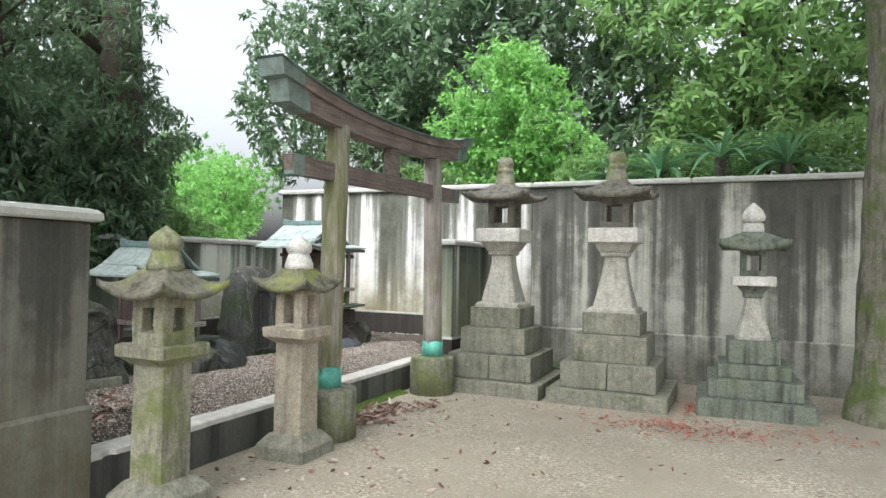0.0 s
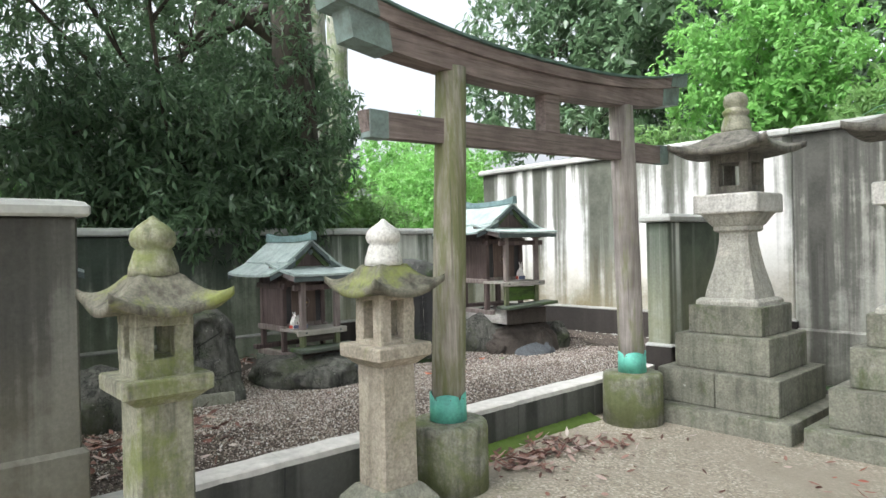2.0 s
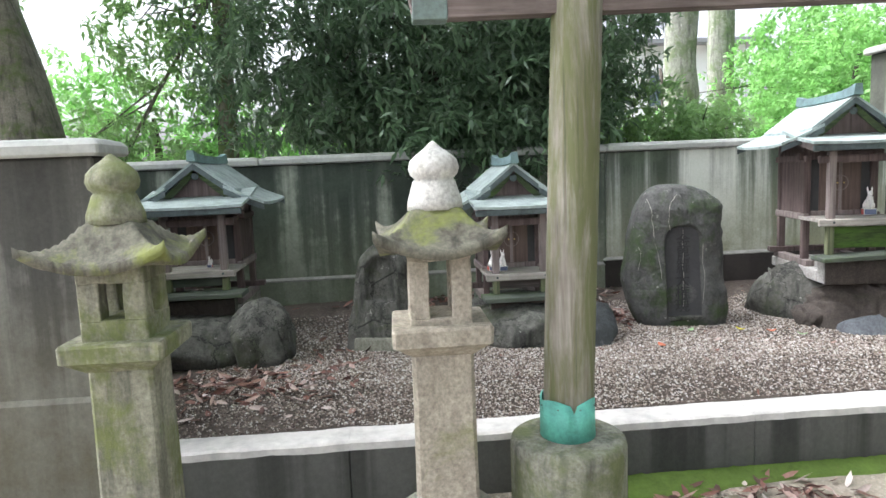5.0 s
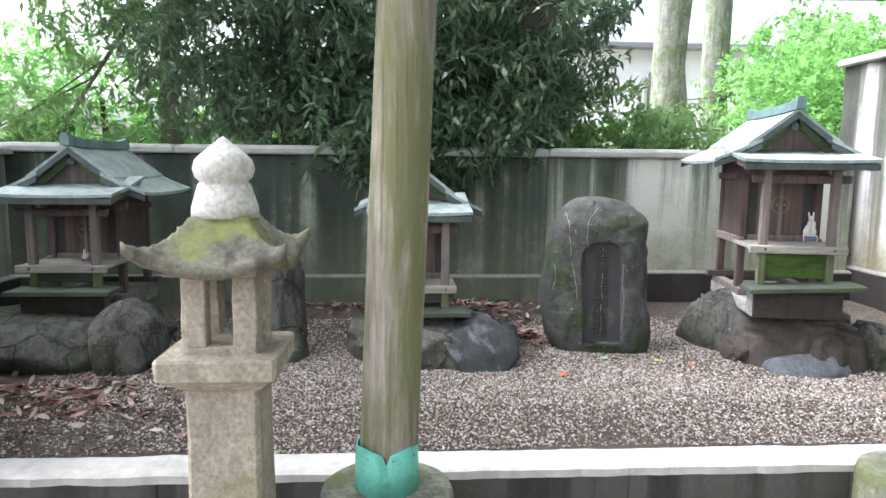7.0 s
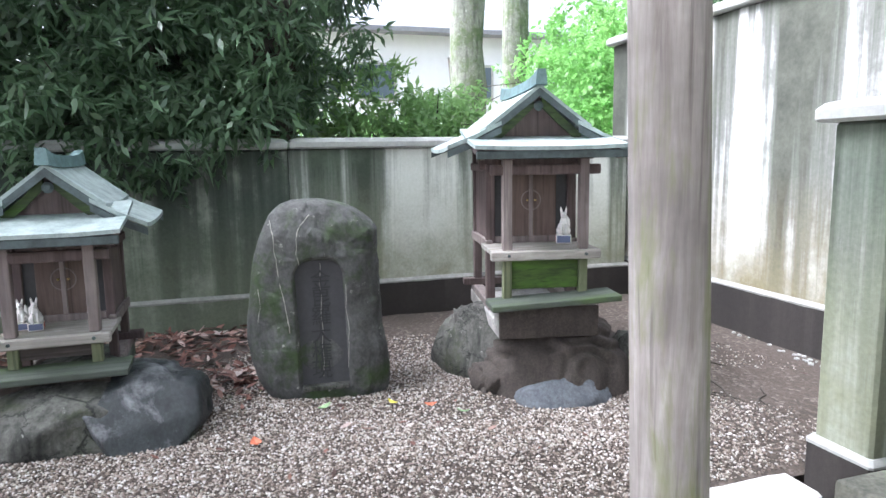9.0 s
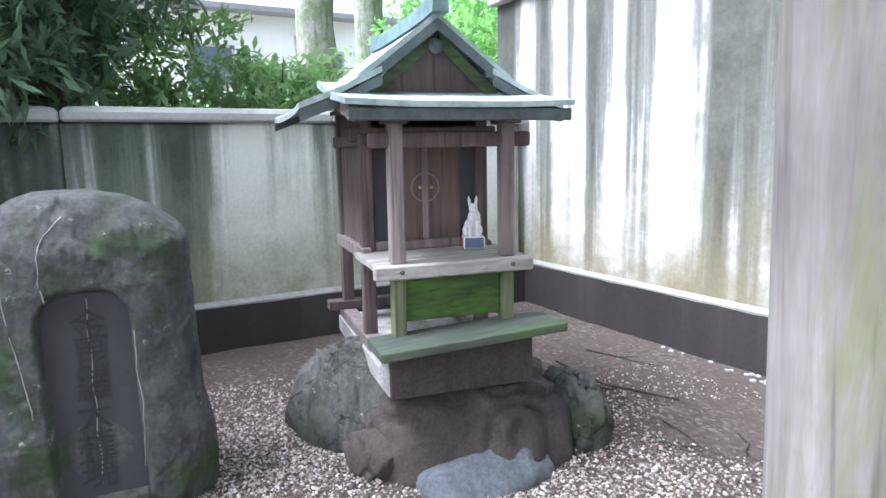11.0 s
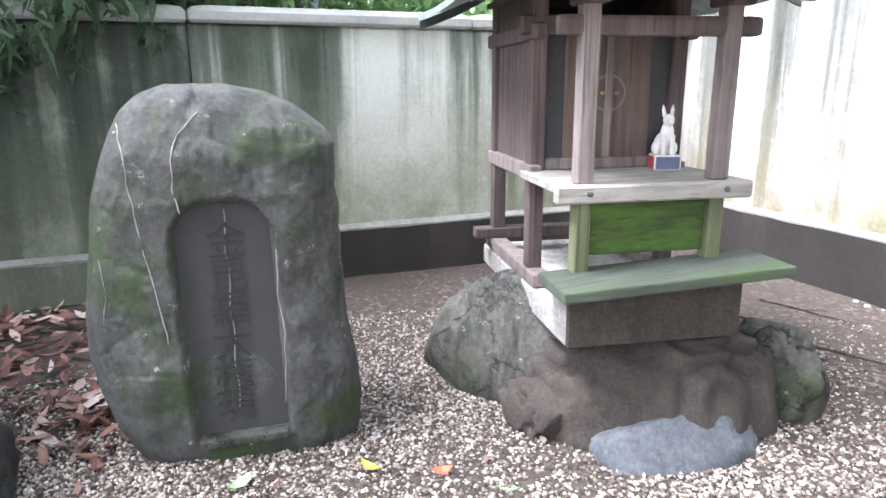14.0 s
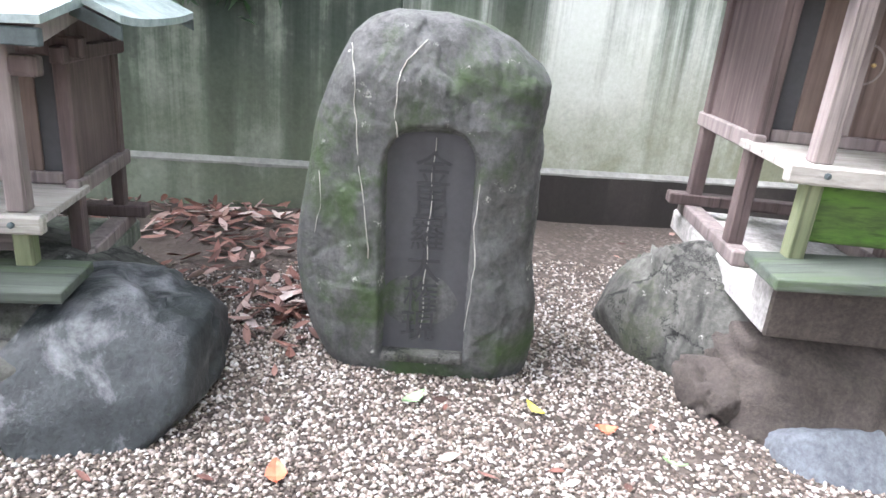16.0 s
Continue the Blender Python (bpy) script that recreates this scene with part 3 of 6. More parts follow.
    beam("copper_roofing", 1.87, 0.27, 2.778, 2.796, 0.19, 0.1, M_COPPER, "green copper sheet along the top")
    for s in (-1, 1):
        for nm, half, w, z0, z1, c0 in (("lintel_end_cap", 1.74, 0.17, 2.57, 2.75, 0.11), ("lintel_end_cap", 1.845, 0.23, 2.70, 2.818, 0.155)):
            y = MID + s * half
            zt = tilt * (y - MID) + c0
            bm = bmesh.new()
            rings(bm, [[(TX - w / 2, yy, z0 + zt - dz), (TX + w / 2, yy, z0 + zt - dz), (TX + w / 2, yy + 0.03 * s, z1 + zt - dz), (TX - w / 2, yy + 0.03 * s, z1 + zt - dz)]
                       for yy, dz in ((y - s * 0.26, 0.035), (y - s * 0.1, 0.013), (y + s * 0.008, 0))])
            bmesh.ops.recalc_face_normals(bm, faces=bm.faces)
            part(nm, bm, M_COPPER_GREY, g, "grey-green copper sheathing on the lintel end")


M_PLINTH_T = stone_mat("algae_concrete", (0.13, 0.13, 0.10), (0.30, 0.30, 0.24), (0.12, 0.14, 0.05), 0.85)
torii()


# ---- stone lanterns ----
def kasa(half, rise, thick, lift, swell=0.0, top_half=0.1, n=24):
    """A square lantern roof: swelling slopes, upturned corners, a thick rim."""
    bm = bmesh.new()
    def z_top(u, v):
        m = max(abs(u), abs(v))
        c = min(abs(u), abs(v))
        t0 = top_half / half
        k = max(0.0, (m - t0) / (1 - t0))
        return rise * ((1 - k) ** (1.6) + swell * math.sin(math.pi * min(k, 1.0))) + lift * (c ** 2.2) * (m ** 2.2)
    def sheet(f):
        return [[bm.verts.new((half * u * (1 + 0.09 * abs(v) ** 4), half * v * (1 + 0.09 * abs(u) ** 4), f(u, v))) for v in (-1 + 2 * j / n for j in range(n + 1))] for u in (-1 + 2 * i / n for i in range(n + 1))]
    a = sheet(lambda u, v: thick + z_top(u, v))
    b = sheet(lambda u, v: lift * 0.95 * (min(abs(u), abs(v)) ** 2.2) * max(abs(u), abs(v)) ** 2.2 + 0.02 * (1 - max(abs(u), abs(v))))
    for i in range(n):
        for j in range(n):
            bm.faces.new((a[i][j], a[i + 1][j], a[i + 1][j + 1], a[i][j + 1]))
            bm.faces.new((b[i][j], b[i][j + 1], b[i + 1][j + 1], b[i + 1][j]))
    for i in range(n):
        bm.faces.new((a[i][0], b[i][0], b[i + 1][0], a[i + 1][0]))
        bm.faces.new((a[i + 1][n], b[i + 1][n], b[i][n], a[i][n]))
        bm.faces.new((a[0][i + 1], b[0][i + 1], b[0][i], a[0][i]))
        bm.faces.new((a[n][i], b[n][i], b[n][i + 1], a[n][i + 1]))
    return bm


def fire_box(g, h, z0, z1, post, sill, lintel, material, label, seed=None):
    """A square chamber with an opening through every side: sill, four posts, lintel."""
    f = thing("fire_box", pose(0, 0, 0), label, "")
    f.parent = g

    def piece(name, bm, k):
        if seed is not None:
            bmesh.ops.subdivide_edges(bm, edges=list(bm.edges), cuts=2, use_grid_fill=True)
            roughen(bm, 0.006, 14, seed + k)
        part(name, bm, material, f)

    for k, (sx, sy) in enumerate(((-1, -1), (1, -1), (1, 1), (-1, 1))):
        xs, ys = sorted((sx * h, sx * (h - post))), sorted((sy * h, sy * (h - post)))
        piece("corner_post", box(*xs, *ys, z0 + sill - 0.004, z1 - lintel + 0.004, 0.004), 0)
    piece("sill", box(-h - 0.002, h + 0.002, -h - 0.002, h + 0.002, z0, z0 + sill, 0.006), 0)
    piece("lintel", box(-h - 0.002, h + 0.002, -h - 0.002, h + 0.002, z1 - lintel, z1, 0.006), 0)


def lift_bm(bm, z):
    bmesh.ops.translate(bm, vec=(0, 0, z), verts=bm.verts)
    return bm


def pillar_lantern(x, y, rz, label, stone, roof_mat, top_mat, roof_half, open_box, seed):
    g = thing("stone_lantern", pose(x, y, 0, 0, 0, rz), label, "stone lantern", "pillar lanterns before the kerb")
    part("base", roughen(square_stack([(0.215, -0.03), (0.213, 0.085), (0.205, 0.10), (0.15, 0.165), (0.13, 0.175)], 0.02), 0.004, 8, seed), M_TIER, g, "mossy square base stone")
    part("pillar", roughen(square_stack([(0.122, 0.16), (0.121, 0.4), (0.119, 0.65), (0.118, 0.845)], 0.014), 0.004, 7, seed + 1), stone, g)
    part("platform", roughen(square_stack([(0.125, 0.845), (0.172, 0.885), (0.188, 0.895), (0.19, 0.952), (0.185, 0.962)], 0.012), 0.003, 9, seed + 2), stone, g)
    if open_box:
        fire_box(g, 0.118, 0.955, 1.262, 0.074, 0.035, 0.055, stone, "open chamber between four corner posts", seed + 3)
    else:
        fire_box(g, 0.122, 0.95, 1.262, 0.078, 0.09, 0.085, stone, "square chamber with a window in each side", seed + 3)
    part("roof", roughen(lift_bm(kasa(roof_half, 0.145, 0.034, 0.085, 0.06, 0.09), 1.225), 0.003, 7, seed + 4), roof_mat, g, "mossy flared roof stone", True)
    neck = 0.1
    part("finial", roughen(lathe([(neck + 0.008, 1.395), (neck + 0.006, 1.43), (neck - 0.004, 1.46), (0.082, 1.503), (0.074, 1.513), (0.090, 1.528), (0.098, 1.553), (0.091, 1.585), (0.062, 1.614), (0.034, 1.634), (0.014, 1.652), (0.002, 1.660)], 20), 0.004, 9, seed + 5), top_mat, g, "onion-shaped jewel finial", True)
    return g


pillar_lantern(-2.81, 3.06, 0, "mossy grey-green stone lantern on a square pillar", M_LANTERN_A, M_ROOF_STONE, M_LANTERN_A, 0.236, False, 1)
pillar_lantern(-2.75, 4.285, 0, "pinkish stone lantern with a pale new finial", M_LANTERN_B, M_ROOF_STONE, M_PALE_STONE, 0.222, True, 21)


def tier(g, half, z0, z1, pieces, material, seed, name="tier"):
    t = thing(name, pose(0, 0, 0), "", "")
    t.parent = g
    for i in range(pieces):
        a, b = -half + 2 * half * i / pieces, -half + 2 * half * (i + 1) / pieces
        bm = box(a + (0.003 if i else 0), b - (0.003 if i < pieces - 1 else 0), -half, half, z0 + 0.002, z1, 0.014, 2)
        part("block", roughen(bm, 0.004, 5, seed + i), material, t)


def big_lantern(x, y, rz, label, blocks, seed):
    g = thing("stone_lantern", pose(x, y, 0, 0, 0, rz), label, "stone lantern", "tall lanterns along the wall")
    for (half, z0, z1), n in zip(((0.62, -0.03, 0.15), (0.495, 0.15, 0.43), (0.39, 0.43, 0.72), (0.305, 0.72, 0.955)), blocks):
        tier(g, half, z0, z1, n, M_TIER, seed + z0)
    part("stem_foot", square_stack([(0.262, 0.953), (0.26, 0.985), (0.235, 1.01)], 0.01), M_GRANITE, g)
    prof = [(0.212, 1.008), (0.205, 1.06), (0.185, 1.15), (0.158, 1.26), (0.136, 1.38), (0.122, 1.48), (0.118, 1.56)]
    part("stem", roughen(square_stack(prof, 0.02), 0.003, 6, seed), M_GRANITE, g, "tall flaring granite stem streaked pale", False)
    part("neck", square_stack([(0.125, 1.558), (0.15, 1.575), (0.15, 1.61), (0.165, 1.62), (0.20, 1.68), (0.225, 1.72)], 0.012), M_GRANITE, g)
    part("platform", roughen(square_stack([(0.262, 1.718), (0.268, 1.73), (0.268, 1.865), (0.255, 1.88)], 0.012), 0.003, 6, seed), M_PALE_STONE, g, "pale granite platform slab")
    fire_box(g, 0.158, 1.878, 2.215, 0.075, 0.07, 0.075, M_DARK_ROOF, "dark square chamber with a window in each side")
    part("roof", roughen(lift_bm(kasa(0.375, 0.16, 0.045, 0.075, 0.05, 0.13), 2.20), 0.004, 8, seed), M_DARK_ROOF, g, "dark flared roof stone with upturned corners", True)
    part("finial", roughen(lathe([(0.125, 2.385), (0.12, 2.43), (0.105, 2.515), (0.098, 2.525), (0.088, 2.54), (0.105, 2.56), (0.107, 2.585), (0.085, 2.605), (0.082, 2.615), (0.097, 2.64), (0.10, 2.68), (0.085, 2.72), (0.05, 2.74), (0.01, 2.745)], 20), 0.004, 8, seed), M_LANTERN_A, g, "stacked round jewel finial", True)


big_lantern(-2.25, 7.66, 0, "tall granite lantern on four stepped tiers beside the torii", (1, 2, 1, 1), 31)
big_lantern(-0.93, 7.66, 0, "tall granite lantern on four stepped tiers before the dark wall", (1, 2, 1, 1), 47)


def small_lantern(x, y):
    g = thing("stone_lantern", pose(x, y, 0, 0, 0, 2), "shorter green-grey stone lantern with a pale lotus finial", "stone lantern", "tall lanterns along the wall")
    for half, z0, z1 in ((0.535, -0.03, 0.17), (0.43, 0.17, 0.36), (0.335, 0.36, 0.50), (0.245, 0.50, 0.735)):
        tier(g, half, z0, z1, 1, M_TIER_GREEN, z0 * 9 + 3)
    part("stem", roughen(square_stack([(0.165, 0.733), (0.163, 0.77), (0.145, 0.84), (0.11, 0.96), (0.082, 1.08), (0.075, 1.16)], 0.02), 0.004, 8, 5), M_GRANITE, g)
    part("neck", square_stack([(0.078, 1.158), (0.095, 1.17), (0.095, 1.20), (0.10, 1.21), (0.14, 1.27), (0.16, 1.29)], 0.012), M_TIER_GREEN, g)
    part("platform", square_stack([(0.20, 1.288), (0.205, 1.30), (0.205, 1.375), (0.195, 1.385)], 0.01), M_PALE_STONE, g, "pale platform slab")
    fire_box(g, 0.12, 1.383, 1.66, 0.055, 0.06, 0.06, M_TIER_GREEN, "small chamber with open sides")
    part("roof", roughen(lift_bm(kasa(0.30, 0.15, 0.05, 0.07, 0.3, 0.09), 1.645), 0.004, 8, 6), M_TIER_GREEN, g, "swelling dark green roof stone", True)
    part("finial_base", lathe([(0.10, 1.845), (0.105, 1.86), (0.10, 1.92), (0.085, 1.935)], 16), M_PALE_STONE, g)
    fin = bmesh.new()
    n = 24
    rings(fin, [[(r * (1 + k * 0.12 * abs(math.sin(4 * a))) * math.cos(a), r * (1 + k * 0.12 * abs(math.sin(4 * a))) * math.sin(a), z) for a in (2 * math.pi * i / n for i in range(n))]
                for r, z, k in ((0.06, 1.933, 0), (0.10, 1.965, 1), (0.105, 2.01, 1), (0.085, 2.065, 1), (0.06, 2.10, 0.5), (0.03, 2.13, 0), (0.012, 2.15, 0))])
    part("finial", fin, M_PALE_STONE, g, "pale lotus bud finial", True)


small_lantern(0.46, 7.72)


# ---- rocks ----
# Pale patches in the moss slot paint the boulder's white sheen.
M_ROCK_DARK = stone_mat("dark_smooth_rock", (0.012, 0.015, 0.015), (0.048, 0.055, 0.055), (0.26, 0.265, 0.27), 0.5, 0.0, 1.0, 0.0, 0.5)
M_ROCK_DARK.node_tree.nodes["Principled BSDF"].inputs["Roughness"].default_value = 0.5
def rock_mesh(radii, seed, sub=4, amp=0.16, flat=0.0):
    bm = bmesh.new()
    bmesh.ops.create_icosphere(bm, subdivisions=sub, radius=1.0)
    o = Vector((seed * 3.7, seed * 1.3, seed * 2.1))
    rng = random.Random(seed)
    cuts = [(Vector((rng.gauss(0, 1), rng.gauss(0, 1), rng.gauss(0, 1))).normalized(), rng.uniform(0.74, 0.95)) for _ in range(16)]
    for v in bm.verts:
        d = v.co.normalized()
        k = 1 + amp * 1.4 * noise.noise(d * 1.3 + o) + amp * 0.7 * noise.noise(d * 3.1 + o) + amp * 0.35 * abs(noise.noise(d * 7 + o)) + amp * 0.30 * noise.noise(d * 13 + o) + amp * 0.16 * abs(noise.noise(d * 29 + o)) - amp * 0.5 * max(0.0, 0.12 - abs(noise.noise(d * 2.2 + o * 1.7))) * 4
        p = d * k
        q = max(abs(p.x), abs(p.y), abs(p.z))
        p = p.lerp(p / max(q, 0.001) * min(q, 0.86), 0.45)
        for n, far in cuts:
            over = p.dot(n) - far
            if over > 0:
                p -= n * over * 0.85
        p *= 1.07
        v.co = Vector((p.x * radii[0], p.y * radii[1], p.z * radii[2]))
    return bm


def rock(x, y, z, radii, seed, material, label, rz=0, amp=0.16, tilt=0):
    ob = link_mesh("rock", rock_mesh(radii, seed, 5, amp), material, smooth=True, at=pose(x, y, z, tilt, 0, rz))
    return tagged(ob, label, "rock", "rocks under the small shrines")


rock(-4.78, 7.09, 0.42, (0.38, 0.23, 0.34), 3.1, M_ROCK, "greenish grey cracked boulder propping a shrine", 25, 0.27)


def mortar_mound(cx, cy, rx, ry, z0, z1):
    """A steep hump of trowelled brown mortar with swirling ridges, spread out at its foot."""
    bm = bmesh.new()
    na, nr = 150, 46
    loops = []
    for i in range(nr):
        u = 1.0 - i / nr
        lp = []
        for j in range(na):
            a = 2 * math.pi * j / na
            d = Vector((math.cos(a), math.sin(a), 0))
            edge = 1 + 0.10 * noise.noise(d * 1.6 + Vector((3, 1, 0))) + 0.04 * noise.noise(d * 5)
            x, y = cx + d.x * rx * u * edge, cy + d.y * ry * u * edge
            z = z0 + (z1 - z0) * max(0.0, 1 - u ** 3.6) ** 0.75
            p = Vector((x, y, z))
            warp = noise.noise_vector(p * 5) * 0.5
            fold = abs(math.sin(22 * (p.y * 0.6 + p.z * 1.2) + 9 * warp.x + 6 * warp.z)) - 0.5
            on = min(1.0, (1 - u) * 6) * min(1.0, u * 3)
            p += Vector((d.x, d.y, 0.5)) * on * (0.034 * fold + 0.018 * noise.noise(p * 11) + 0.008 * noise.noise(p * 30))
            lp.append(p)
        loops.append(lp)
    rings(bm, loops)
    ob = link_mesh("mortar_mound", bm, M_SOIL_ROCK, smooth=True)
    return tagged(ob, "lumpy brown mortared mound under a small shrine", "mound")


mortar_mound(-4.54, 7.40, 0.43, 0.43, 0.34, 0.715)
rock(-4.225, 7.29, 0.365, (0.15, 0.25, 0.125), 12.3, M_BLUE_ROCK, "low blue-grey stone at the foot of the mound", -8, 0.10)
rock(-4.30, 7.76, 0.43, (0.16, 0.10, 0.24), 15.9, M_ROCK, "small upright brown-grey stone", 10, 0.2)
rock(-4.47, 7.00, 0.41, (0.12, 0.10, 0.12), 18.4, M_SOIL_ROCK, "small split brown stone", 10, 0.34)
rock(-4.72, 5.00, 0.42, (0.46, 0.50, 0.26), 22.0, M_ROCK, "broad grey-green boulder beneath a shrine", 0, 0.16)
rock(-4.60, 5.29, 0.40, (0.38, 0.31, 0.27), 27.5, M_ROCK_DARK, "smooth blue-grey boulder with a pale sheen painted on", 20, 0.19)
rock(-4.75, 2.75, 0.42, (0.50, 0.62, 0.28), 31.0, M_ROCK, "wide dark boulder beneath a shrine", 0, 0.18)
rock(-4.48, 3.22, 0.48, (0.25, 0.22, 0.27), 36.2, M_ROCK, "rounded boulder speckled with pale lichen", 0, 0.14)
rock(-3.75, 2.55, 0.36, (0.16, 0.14, 0.16), 38.9, M_ROCK, "small dark stone beside the wall end", 0, 0.2)


# ---- memorial stone with an inscribed niche ----
def memorial_stone():
    g = thing("memorial_stone", pose(-4.80, 6.175, INNER, 2, 0, -9), "dark mossy standing stone with an inscribed arched niche and pale veins", "memorial stone")
    prof = [(-0.05, -0.27, 0.325, 0.18), (0.03, -0.30, 0.345, 0.205), (0.10, -0.335, 0.352, 0.21), (0.22, -0.365, 0.345, 0.21), (0.32, -0.378, 0.322, 0.205), (0.42, -0.372, 0.325, 0.20),
            (0.58, -0.337, 0.32, 0.195), (0.73, -0.306, 0.33, 0.19), (0.83, -0.27, 0.325, 0.18), (0.885, -0.245, 0.295, 0.165), (0.94, -0.215, 0.22, 0.14), (0.985, -0.165, 0.13, 0.10), (1.005, -0.10, 0.05, 0.05)]
    zs = [p[0] for p in prof]

    def dims(z):
        return [float(np.interp(z, zs, [p[k] for p in prof])) for k in (1, 2, 3)]

    P = 3.2

    def front(y, z, off=0.0):
        l, r, d = dims(z)
        w = -l if y < 0 else r
        return d * max(0.0, 1 - min(1, abs(y) / w) ** P) ** (1 / P) + off

    def niche(y, z):
        """1 inside the arched recess, 0 outside."""
        y -= 0.018
        top = 0.715 - 0.07 * (abs(y) / 0.12) ** 4
        a = min(1, max(0, (0.124 - abs(y)) / 0.012 + 0.5))
        b = min(1, max(0, (top - z) / 0.014 + 0.5)) * min(1, max(0, (z - 0.065) / 0.012 + 0.5))
        return a * b

    bm = bmesh.new()
    nz, nf, nb = 120, 110, 26
    loops = []
    for i in range(nz + 1):
        z = -0.05 + 1.055 * i / nz
        l, r, d = dims(z)
        lp = []
        for j in range(nf + 1):
            y = l + (r - l) * (0.5 - 0.5 * math.cos(math.pi * (0.25 + 0.5 * j / nf)) - 0.1464) / 0.7072
            lp.append([front(y * 0.9995, z) - 0.045 * niche(y, z), y, z])
        for j in range(1, nb):
            a = math.pi * j / nb
            y = r + (l - r) * (0.5 - 0.5 * math.cos(a))
            lp.append([-0.9 * d * (1 - min(1, abs(y / (r if y > 0 else -l))) ** P) ** (1 / P) - 0.004, y, z])
        loops.append(lp)
    rings(bm, loops)
    for v in bm.verts:
        if niche(v.co.y, v.co.z) < 0.3 or v.co.x < 0:
            c = v.co
            k = 0.022 * noise.noise(c * 5.5) + 0.008 * noise.noise(c * 14) + 0.007 * abs(noise.noise(c * 34)) - 0.005 * max(0.0, 0.1 - abs(noise.noise(Vector((c.x * 3, c.y * 5, c.z * 6))))) * 10
            edge = min(1.0, max(0.0, (abs(c.y - 0.018) - 0.118) / 0.05)) if 0.06 < c.z < 0.71 else 1.0
            v.co += Vector((k * 1.1 * edge, 0.6 * k * edge, 0.5 * k * edge))
    part("stone_body", bm, M_STELE, g, "rough boulder dark with moss and lichen", True)
    bm = bmesh.new()
    pts = [(-0.100, 0.072), (0.136, 0.072), (0.136, 0.62)] + [(0.018 + 0.118 * math.cos(math.pi * i / 14), 0.625 + 0.08 * math.sin(math.pi * i / 14) ** 0.5) for i in range(1, 14)] + [(-0.100, 0.62)]
    xf = lambda z: front(0.0, z) - 0.041
    vs = [bm.verts.new((xf(z), y, z)) for y, z in pts]
    vb = [bm.verts.new((xf(z) - 0.02, y, z)) for y, z in pts]
    bm.faces.new(vs)
    for i in range(len(vs)):
        bm.faces.new((vs[i], vb[i], vb[(i + 1) % len(vs)], vs[(i + 1) % len(vs)]))
    panel = part("niche_panel", bm, M_NICHE, g, "smooth recessed panel carved with six characters")
    part("niche_sill", roughen(box(front(0, 0.06) - 0.05, front(0, 0.06) + 0.006, -0.10, 0.135, 0.045, 0.072, 0.008, 2), 0.004, 18), M_ROCK, g, "pale worn sill of the niche")
    # Thin raised letters; their dark tone paints the shade in carved strokes.
    for i, ch in enumerate("金毘羅大権現"):
        cu = bpy.data.curves.new("carved_character", "FONT")
        cu.body, cu.size, cu.extrude, cu.align_x, cu.align_y = ch, 0.104, 0.0012, "CENTER", "CENTER"
        tmp = bpy.data.objects.new("carved_character", cu)
        scene.collection.objects.link(tmp)
        bpy.context.view_layer.update()
        me = bpy.data.meshes.new_from_object(tmp.evaluated_get(bpy.context.evaluated_depsgraph_get()))
        bpy.data.objects.remove(tmp)
        me.materials.clear()
        me.materials.append(M_CARVED)
        ob = new("carved_character", me)
        z = 0.60 - 0.092 * i
        ob.parent = panel
        ob.matrix_basis = Matrix.Translation((xf(z) + 0.0025, 0.026 - 0.005 * i, z)) @ Matrix.Rotation(math.pi / 2, 4, "Z") @ Matrix.Rotation(math.pi / 2, 4, "X")
    for k, line in enumerate((((-0.205, 0.915), (-0.195, 0.85), (-0.175, 0.70), (-0.155, 0.50), (-0.135, 0.33)), ((-0.005, 0.935), (-0.06, 0.88), (-0.085, 0.82), (-0.08, 0.75), (-0.07, 0.68)),
                              ((-0.29, 0.58), (-0.285, 0.48), (-0.30, 0.40)), ((0.150, 0.58), (0.146, 0.35), (0.136, 0.12)))):
        bm = bmesh.new()
        pp = []
        for (y0, z0), (y1, z1) in zip(line, line[1:]):
            for s in range(6):
                y, z = y0 + (y1 - y0) * s / 6, z0 + (z1 - z0) * s / 6
                c = Vector((front(y, z), y, z))
                kk = 0.022 * noise.noise(c * 5.5) + 0.010 * noise.noise(c * 14)
                pp.append((c.x + kk * 1.1 + 0.003, y + 0.004 * noise.noise(c * 30) + 0.6 * kk, z + 0.5 * kk))
        tube(bm, pp, [(0.0027 if k < 2 else 0.0016) * (0.4 + 1.0 * abs(noise.noise(Vector(p) * 40))) for p in pp], 6)
        part("vein", bm, M_VEIN, g, "pale quartz vein", True)
    bm = bmesh.new()
    pp = [(xf(z) + 0.001, 0.026 + 0.003 * math.sin(z * 40) - 0.03 * (0.65 - z), z) for z in (0.69 - 0.02 * i for i in range(30))]
    tube(bm, pp, [0.0017] * len(pp), 6)
    part("vein", bm, M_VEIN, g, "pale quartz vein", True)


memorial_stone()


